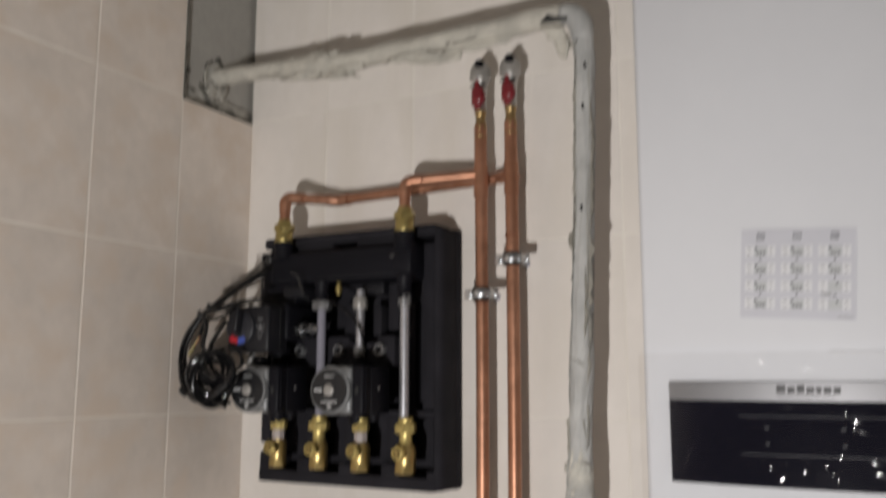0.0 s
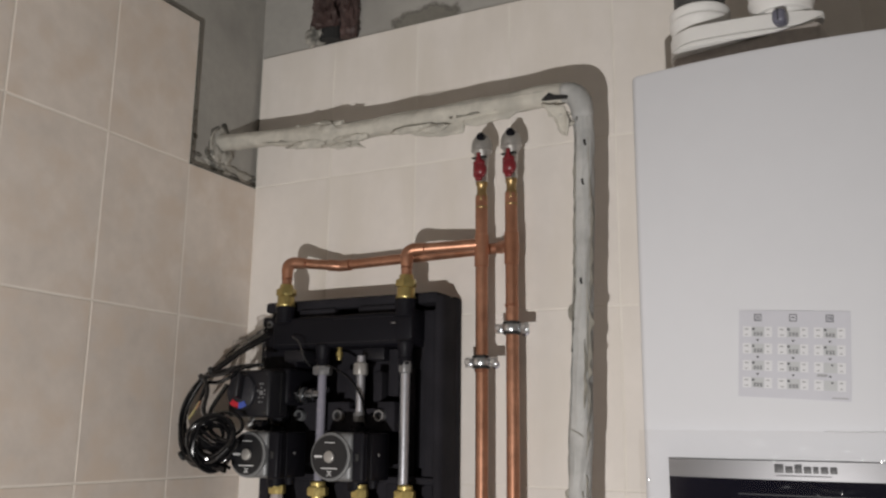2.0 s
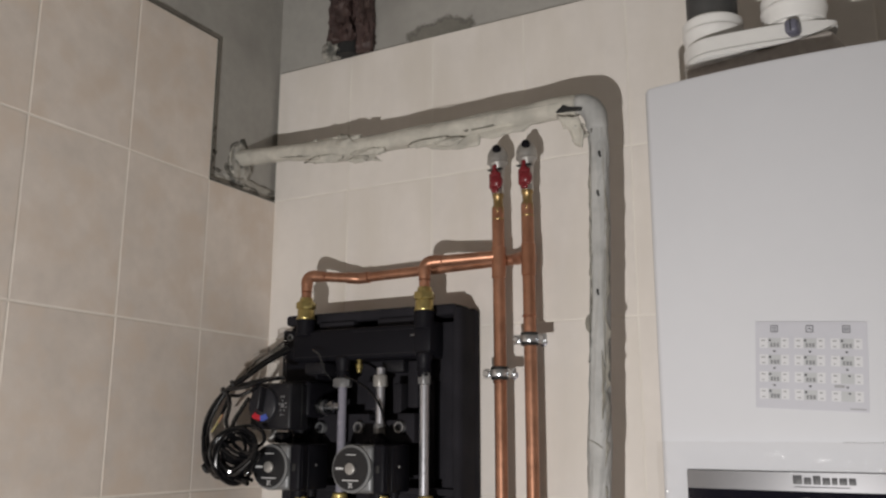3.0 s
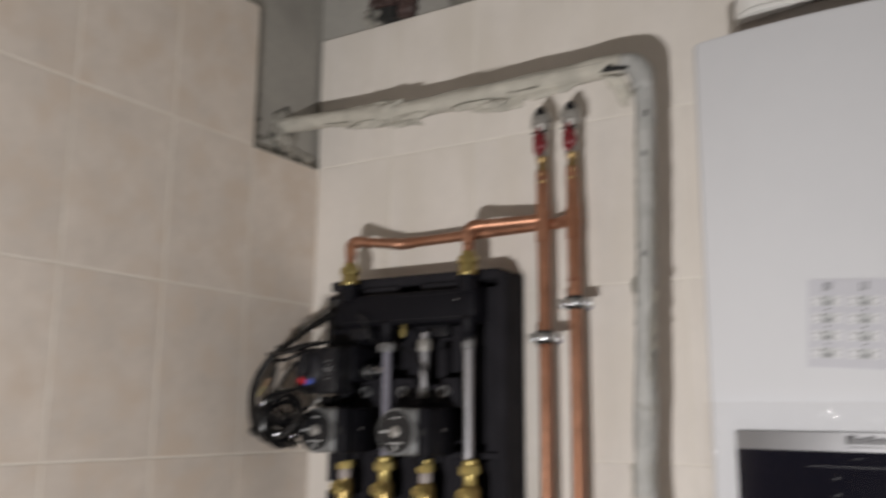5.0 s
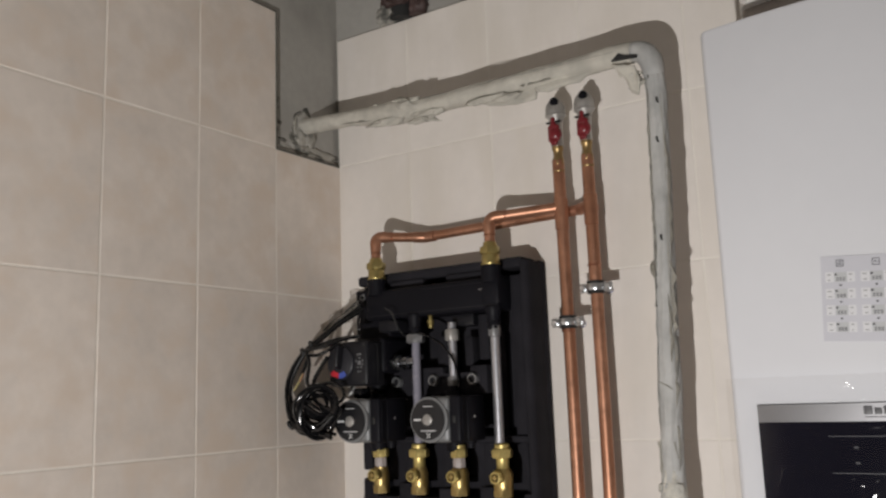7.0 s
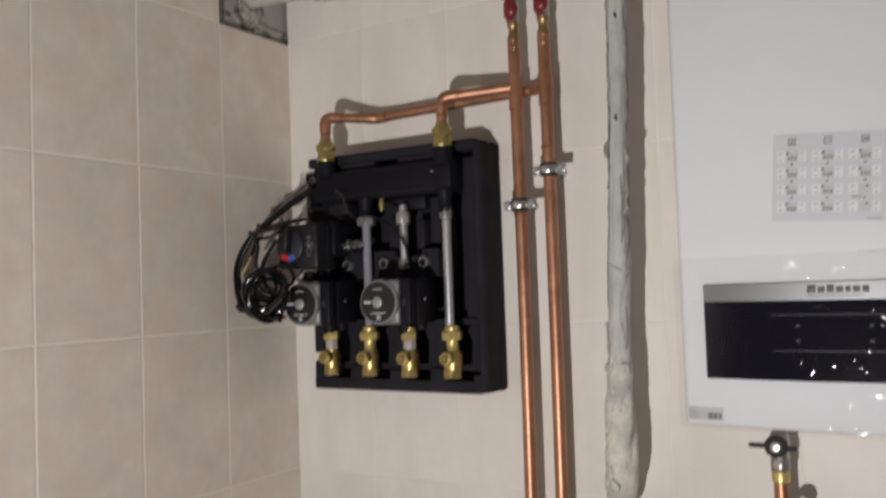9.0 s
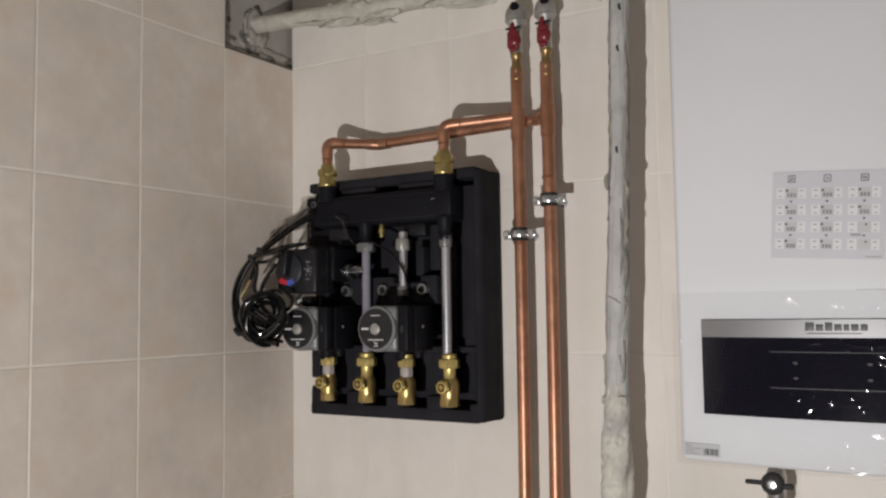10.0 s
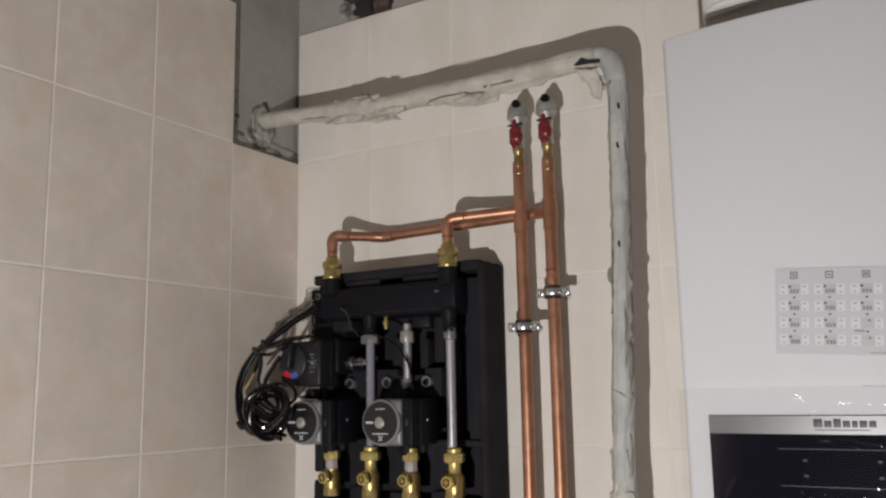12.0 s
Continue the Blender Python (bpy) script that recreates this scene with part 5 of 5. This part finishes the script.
stuck("sheet", -0.0620, -0.0520, 0.0620, 0.0520, 0.0002, -0.0009, PAPER)
digits = random.Random(4)
for c, cx in enumerate((-0.0400, 0.0000, 0.0400)):
    # heading: a small boxed picture
    for x0, z0, x1, z1 in ((-0.0042, 0.0390, 0.0042, 0.0399), (-0.0042, 0.0466, 0.0042, 0.0475), (-0.0042, 0.0399, -0.0033, 0.0466), (0.0033, 0.0399, 0.0042, 0.0466)):
        stuck("heading_frame", cx + x0, z0, cx + x1, z1, -0.0008, -0.0014, INK)
    glyph = (((-0.0018, 0.0412, 0.0018, 0.0420), (-0.0018, 0.0428, 0.0018, 0.0436), (-0.0018, 0.0444, 0.0018, 0.0452)),
             ((-0.0022, 0.0430, 0.0008, 0.0439), (0.0008, 0.0418, 0.0016, 0.0434), (-0.0006, 0.0439, 0.0004, 0.0448)),
             ((-0.0020, 0.0412, -0.0008, 0.0452), (0.0008, 0.0412, 0.0020, 0.0452), (-0.0008, 0.0428, 0.0008, 0.0436)))[c]
    for x0, z0, x1, z1 in glyph:
        stuck("heading_glyph", cx + x0, z0, cx + x1, z1, -0.0008, -0.0013, INK)
    for r in range(4):
        cz = 0.0262 - r * 0.0203
        blank = c == 2 and r > 1
        for x0, x1 in ((-0.0172, -0.0072), (0.0078, 0.0166)):
            stuck("key_field", cx + x0, cz - 0.0062, cx + x1, cz + 0.0062, -0.0008, -0.0012, PAPER_FIELD)
        stuck("row_screen", cx - 0.0068, cz - 0.0060, cx + 0.0074, cz + 0.0056, -0.0008, -0.0013, LABEL_GREY)
        if not blank:
            stuck("row_mark", cx - 0.0064, cz + 0.0018, cx - 0.0036, cz + 0.0044, -0.0012, -0.0017, INK)
            for k in range(3):
                x0 = cx - 0.0044 + k * 0.0036
                stuck("digit_block", x0, cz - 0.0050, x0 + digits.uniform(0.0022, 0.0029), cz - 0.0002, -0.0012, -0.0017, DIGIT_INK)
        else:
            stuck("row_mark", cx + 0.0010, cz + 0.0020, cx + 0.0034, cz + 0.0040, -0.0012, -0.0017, INK)
        for x0, w in ((-0.0150, 0.0044), (0.0100, 0.0036)):
            stuck("key_bar", cx + x0, cz + 0.0022, cx + x0 + w, cz + 0.0036, -0.0011, -0.0016, PALE_INK)
            stuck("key_bar", cx + x0 + 0.0006, cz - 0.0044, cx + x0 + w - 0.0006 + digits.uniform(-0.0006, 0.0012), cz - 0.0032, -0.0011, -0.0016, PALE_INK)
        if r < 3:
            stuck("row_dot", cx - 0.0010, cz - 0.0113, cx + 0.0010, cz - 0.0091, -0.0008, -0.0014, INK)
            stuck("row_dot", cx - 0.0016, cz - 0.0100, cx + 0.0016, cz - 0.0091, -0.0008, -0.0014, INK)
stuck("row_note", 0.0260, -0.0250, 0.0370, -0.0222, -0.0008, -0.0014, PALE_INK)
stuck("foot_bar", 0.0420, -0.0495, 0.0590, -0.0483, -0.0008, -0.0014, PALE_INK)

follow(sticker)
label = thing("serial_label", (0.932, BY, 1.3960), "small pale grey label at the boiler's lower corner", "label")
part("sheet", box((0.9085, BY - 0.0012, 1.3885), (0.9550, BY + 0.0002, 1.4045), 0.0003, 1), LABEL_GREY, label)
for x0, x1, z0, z1 in ((0.911, 0.918, 1.4000, 1.4015), (0.911, 0.930, 1.3970, 1.3980), (0.911, 0.922, 1.3935, 1.3950), (0.911, 0.928, 1.3905, 1.3915)):
    part("print_bar", box((x0, BY - 0.0017, z0), (x1, BY - 0.0011, z1)), PALE_INK, label)
for k in range(9):
    part("print_bar", box((0.9345 + k * 0.0020, BY - 0.0017, 1.3910), (0.9345 + k * 0.0020 + 0.0013 * (0.5 + 0.5 * ((k * 7) % 3)), BY - 0.0011, 1.3985)), INK, label)

follow(label)

# creased film over the lower front
nx, nz = 400, 210
FX, FW, FY, FH = 0.8995, 0.4005, 1.3790, 0.2155
dent = np.zeros((nx + 1, nz + 1))
gx, gz = np.meshgrid(FX + FW * np.arange(nx + 1) / nx, FY + FH * np.arange(nz + 1) / nz, indexing="ij")
kink = random.Random(21)
for count, x0, x1, z0, z1, tall in ((24, 1.00, 1.29, 1.562, 1.594, 1.0), (4, 0.905, 1.00, 1.562, 1.592, 1.0), (14, 0.901, 0.932, 1.40, 1.59, 1.0),
                                    (14, 1.00, 1.29, 1.387, 1.440, 1.0), (6, 0.91, 1.00, 1.387, 1.440, 0.9), (26, 1.10, 1.28, 1.445, 1.535, 0.75), (14, 0.945, 1.10, 1.445, 1.535, 0.5),
                                    (18, 1.15, 1.29, 1.564, 1.594, 1.0), (9, 0.9005, 0.914, 1.44, 1.59, 1.0)):
    for k in range(count):
        cx, cz = kink.uniform(x0, x1), kink.uniform(z0, z1)
        turn, length, width = kink.gauss(0.2, 0.7), kink.choice((0.0015, 0.003, 0.006, 0.010)), kink.uniform(0.0016, 0.0029)
        high = tall * kink.uniform(0.5, 1.0) * width * 0.50
        u = (gx - cx) * math.cos(turn) + (gz - cz) * math.sin(turn)
        v = -(gx - cx) * math.sin(turn) + (gz - cz) * math.cos(turn) - 25 * u * u * kink.uniform(-1, 1)
        dent += high * np.exp(-(u / length) ** 2 - (v / width) ** 2)
# long wavering creases that gleam in chains
for cx, cz, length, lean, wave in ((1.160, 1.5895, 0.040, -0.03, 620), (1.095, 1.5760, 0.026, 0.18, 540), (1.205, 1.5790, 0.012, -0.7, 500), (0.921, 1.5700, 0.006, 1.2, 500), (1.230, 1.4030, 0.030, 0.10, 560), (1.215, 1.4560, 0.024, 0.12, 600)):
    x = gx - cx
    off = gz - cz - lean * x - 0.0014 * np.sin(wave * x) - 0.0006 * np.sin(2.7 * wave * x + 1)
    gate = np.clip(0.25 + 0.9 * np.sin(0.13 * wave * x + 40 * lean) * np.sin(0.31 * wave * x + 1), 0, 1)
    dent += 0.0009 * gate * np.exp(-(x / length) ** 4 - (off / 0.0019) ** 2)
b = bmesh.new()
g = []
for i in range(nx + 1):
    col = []
    for j in range(nz + 1):
        x, z = FX + FW * i / nx, FY + FH * j / nz
        if j in (0, nz):
            z += 0.0016 * noise.noise(Vector((x * 40, 0, j))) + (0.0008 * noise.noise(Vector((x * 110, 3, j))))
        if i == 0:
            x += 0.0012 * noise.noise(Vector((0, z * 45, 2)))
        bulge = 0.0012 * noise.noise(Vector((x * 7, z * 9, 1)))
        over = 1.0 if (x < 0.934 or z > 1.5605 or z < 1.4435) else 0.08
        v = noise.noise(Vector((x * 11 + 3, z * 14.3, 3)))
        gate = max(0.0, noise.noise(Vector((x * 14, z * 14, 8))) + 0.02) * 3
        ridge = 0.0022 * gate * math.exp(-(v / 0.06) ** 2) * over
        col.append(b.verts.new((x, BY - 0.0064 - bulge * 0.8 - ridge - float(dent[i, j]), z)))
    g.append(col)
for i in range(nx):
    for j in range(nz):
        b.faces.new((g[i][j], g[i + 1][j], g[i + 1][j + 1], g[i][j + 1]))
film = thing("protective_film", (1.10, BY, 1.49), "clear creased protective film over the boiler's panel", "film")
part("film_sheet", b, FILM, film, sharp=180)
# its upper edge, curled a little
edge = [(1.1200 + 0.176 * i / 120, BY - 0.0072 - 0.0006 * noise.noise(Vector((i * 0.21, 0, 2))), 1.5940 + 0.0014 * noise.noise(Vector((i * 0.12, 3, 0)))) for i in range(121)]
part("film_edge", sweep(edge, lambda f, a, c: 0.0004 + 0.0003 * noise.noise(c * 40), 8), FILM, film, "curled upper edge", sharp=180)
for o in film.children:
    o.visible_shadow = False
follow(film)

# flue adapter on top of the boiler
flue = thing("flue_adapter", (1.05, -0.15, BZ1), "white twin-pipe flue adapter on the boiler's top", "flue")
FZ = BZ1 + 0.0640
part("gasket", box((0.945, -0.190, BZ1 - 0.001), (1.156, -0.080, FZ + 0.003), 0.008, 3), GASKET, flue, "brown-grey gasket plate")
b = bmesh.new()
rim, levels = [], []
for k in range(72):
    a = 2 * math.pi * k / 72
    c, sn = math.cos(a), math.sin(a)
    if c < 0:
        rim.append((0.990 + 0.056 * c, -0.150 + 0.066 * sn))
    else:
        rim.append((0.990 + 0.163 * c, -0.150 + 0.066 * sn * (1 - 0.35 * c)))
for z, sc in ((FZ - 0.001, 0.97), (FZ, 1.0), (FZ + 0.0055, 1.0), (FZ + 0.0057, 0.92), (FZ + 0.0078, 0.92), (FZ + 0.0080, 0.995), (FZ + 0.0285, 1.0), (FZ + 0.0300, 0.97)):
    row = []
    for x, y in rim:
        lift = 0.75 * (FZ + 0.0285 - z) * max(0.0, (x - 1.122) / 0.031) ** 1.5
        row.append(b.verts.new((1.05 + (x - 1.05) * sc, -0.15 + (y + 0.15) * sc, z + lift)))
    levels.append(row)
for p, q in zip(levels, levels[1:]):
    for k in range(72):
        b.faces.new((p[k], p[(k + 1) % 72], q[(k + 1) % 72], q[k]))
b.faces.new(levels[0][::-1]), b.faces.new(levels[-1])
part("base", b, WHITE_PLASTIC, flue)
part("base_skirt", box((0.936, -0.175, BZ1 - 0.001), (0.962, -0.10, FZ + 0.004), 0.009, 3), WHITE_PLASTIC, flue)
for x, r in ((0.976, 0.0425), (1.0965, 0.0425)):
    b = lathe((x, -0.150, FZ + 0.0295), (0, 0, 1), [(0, r - 0.008), (0.007, r - 0.008), (0.0075, r - 0.001), (0.009, r), (0.022, r), (0.025, r + 0.002), (0.032, r + 0.003), (0.035, r), (0.039, r), (0.042, r + 0.002), (0.049, r + 0.002), (0.053, r - 0.003)], 40)
    part("socket", b, WHITE_PLASTIC, flue, "ribbed white socket")
    part("flue_pipe", rod((x, -0.150, FZ + 0.078), (x, -0.150, TOP + 0.01), r - 0.005, 36), FLUE_GREY, flue, "dark grey flue pipe")
part("latch", box((1.097, -0.2045, FZ + 0.0070), (1.115, -0.180, FZ + 0.0282), 0.006, 3), SLATE, flue, "slate grey latch")
part("latch_slit", box((1.1056, -0.2053, FZ + 0.009), (1.1070, -0.2040, FZ + 0.026)), RUBBER, flue)

flue.rotation_euler = (0, 0, radians(-11))
flue.location += Vector((-0.001, -0.020, -0.003))

# ---- the service valve and pipe below the boiler ----
SX, SY = 0.9795, -0.085
stop = thing("service_valve", (SX, SY, 1.30), "service valve with black lever on a copper pipe below the boiler", "valve")
part("pipe", rod((SX, SY, 0.02), (SX, SY, 1.295), 0.0105, 20), COPPER, stop)
b = lathe((SX, SY, 1.3020), (0, 0, 1), [(0, 0.0118), (0.002, 0.0130), (0.010, 0.0130), (0.014, 0.0140), (0.032, 0.0140), (0.038, 0.0120), (0.042, 0.0095)], 24)
add_rod(b, (SX, SY, 1.340), (SX, SY, 1.3830), 0.0074)
add_rod(b, (SX, SY, 1.3255), (SX, SY - 0.024, 1.3255), 0.0080)
add_nut(b, (SX, SY, 1.2865), (SX, SY, 1.3030), 0.0150)
part("valve_body", b, NICKEL, stop, "nickel valve body")
part("brass_ring", lathe((SX, SY, 1.270), (0, 0, 1), [(0, 0.0108), (0.002, 0.0128), (0.014, 0.0128), (0.017, 0.0118)], 20), BRASS, stop, "narrow brass ring")
b = lathe((SX, SY - 0.020, 1.3255), (0, -1, 0), [(0, 0.0125), (0.002, 0.0158), (0.008, 0.0160), (0.010, 0.0140), (0.012, 0.0100)], 28)
add_box(b, (SX - 0.0375, SY - 0.031, 1.3228), (SX - 0.010, SY - 0.025, 1.3298), 0.0028, 3)
add_box(b, (SX + 0.010, SY - 0.029, 1.3190), (SX + 0.028, SY - 0.023, 1.3270), 0.0028, 3)
part("lever", b, RUBBER, stop, "black plastic lever")
part("lever_nut", lathe((SX, SY - 0.031, 1.3255), (0, -1, 0), [(0, 0.0082), (0.003, 0.0080), (0.005, 0.0058), (0.0055, 0.0030)], 18, (0, 1)), STEEL, stop)
b = rod((SX, SY, 1.222), (SX + 0.022, SY - 0.012, 1.222), 0.0075)
part("tee_stub", b, COPPER, stop)
part("stub_cap", lathe((SX + 0.020, SY - 0.011, 1.222), (0.8, -0.6, 0), [(0, 0.0105), (0.002, 0.0115), (0.010, 0.0115), (0.012, 0.009)], 18), RUBBER, stop, "black end cap")

# ---- tiles, piece by piece ----
JOINT = 0.0034
RISE = 0.30


def tile_mesh(name, w, h, axis, material, thick=0.0105):
    """A tile with a soft pressed edge; its middle at the origin, its face at 0 towards the room."""
    e = 0.0006
    b = bmesh.new()
    rings = []
    for k, d in ((1.0, thick), (1.0, e), (0.0, 0.0)):
        s = 0 if k else e * 1.4
        hw, hh = w / 2 - s, h / 2 - s
        rings.append([b.verts.new((-d, u, v) if axis == "x" else (u, d, v)) for u, v in ((-hw, -hh), (hw, -hh), (hw, hh), (-hw, hh))])
    for p, q in zip(rings, rings[1:]):
        for k in range(4):
            b.faces.new((p[k], p[(k + 1) % 4], q[(k + 1) % 4], q[k]))
    b.faces.new(rings[-1]), b.faces.new(rings[0][::-1])
    return mesh_of(name, b, material, 20)


def lay(parent, me, spots):
    for p in spots:
        ob = new("tile", me)
        ob.location = p
        ob.parent = parent


cols = [0.0] + [-(0.201 + 0.202 * k) for k in range(21)]
spots, cache = [], {}
trand = random.Random(3)
for a, b2 in zip(cols, cols[1:]):
    b2 = max(b2, SOUTH)
    a = 0.0035 if a == 0.0 else a
    w = round(a - b2 - JOINT, 4)
    if w < 0.02:
        continue
    if w not in cache:
        cache[w] = tile_mesh("left_tile", w, RISE - JOINT, "x", TILE)
    for r in range(8):
        if a > 0.0 and r == 7:
            continue
        lay(wall_left, cache[w], [(trand.uniform(-0.0004, 0.0003), (a + b2) / 2, r * RISE + RISE / 2)])
cols = [0.0] + [0.194 + 0.2005 * k for k in range(11)]
cache = {}
for a, b2 in zip(cols, cols[1:]):
    b2 = min(b2, EAST)
    w = round(b2 - a - JOINT * 0.95, 4)
    if w < 0.02:
        continue
    if w not in cache:
        cache[w] = tile_mesh("back_tile", w, RISE - JOINT * 0.95, "y", TILE_LIGHT)
    for r in range(8):
        lay(wall_back, cache[w], [((a + b2) / 2, trand.uniform(-0.0003, 0.0004), r * RISE + RISE / 2)])
# grout beds behind the faces
b = box((-BACK + 0.0005, SOUTH, 0), (-0.0008, -0.0005, 2.0985))
add_box(b, (-BACK + 0.0005, SOUTH, 2.0985), (-0.0008, -0.2005, 2.3985))
whole("grout_left", b, GROUT, "pale grout between the wall tiles", "grout", "structure")
b = box((-0.0010, 0.0007, 0), (EAST, BACK - 0.0005, 2.3985))
whole("grout_back", b, GROUT_PALE, "pale grout between the wall tiles", "grout", "structure")
# dark adhesive along the cut tile edges beside the bare cement
for lo, hi in (((-0.0090, -0.2010, 2.1020), (-0.0012, -0.1955, 2.4000)), ((-0.0090, -0.1955, 2.0985), (-0.0012, 0.0030, 2.1030)), ((-0.0090, SOUTH, 2.3990), (-0.0012, -0.1955, 2.4025))):
    bm = bmesh.new()
    n = max(8, int((hi[1] - lo[1] + hi[2] - lo[2]) / 0.006))
    rows = []
    for k in range(n + 1):
        f = k / n
        wob = 0.0016 * noise.noise(Vector((f * n * 0.35, lo[2] * 9, lo[1] * 5)))
        if hi[2] - lo[2] > hi[1] - lo[1]:
            z = lo[2] + (hi[2] - lo[2]) * f
            rows.append([bm.verts.new(p) for p in ((lo[0], lo[1], z), (hi[0], lo[1], z), (hi[0], hi[1] + wob, z), (lo[0], hi[1] + wob * 2, z))])
        else:
            y = lo[1] + (hi[1] - lo[1]) * f
            rows.append([bm.verts.new(p) for p in ((lo[0], y, lo[2]), (hi[0], y, lo[2]), (hi[0], y, hi[2] + wob), (lo[0], y, hi[2] + wob * 2))])
    for p, q in zip(rows, rows[1:]):
        for j in range(4):
            bm.faces.new((p[j], p[(j + 1) % 4], q[(j + 1) % 4], q[j]))
    bm.faces.new(rows[0][::-1]), bm.faces.new(rows[-1])
    ob = new("adhesive", mesh_of("adhesive", bm, SEAM))
    ob.parent = wall_left
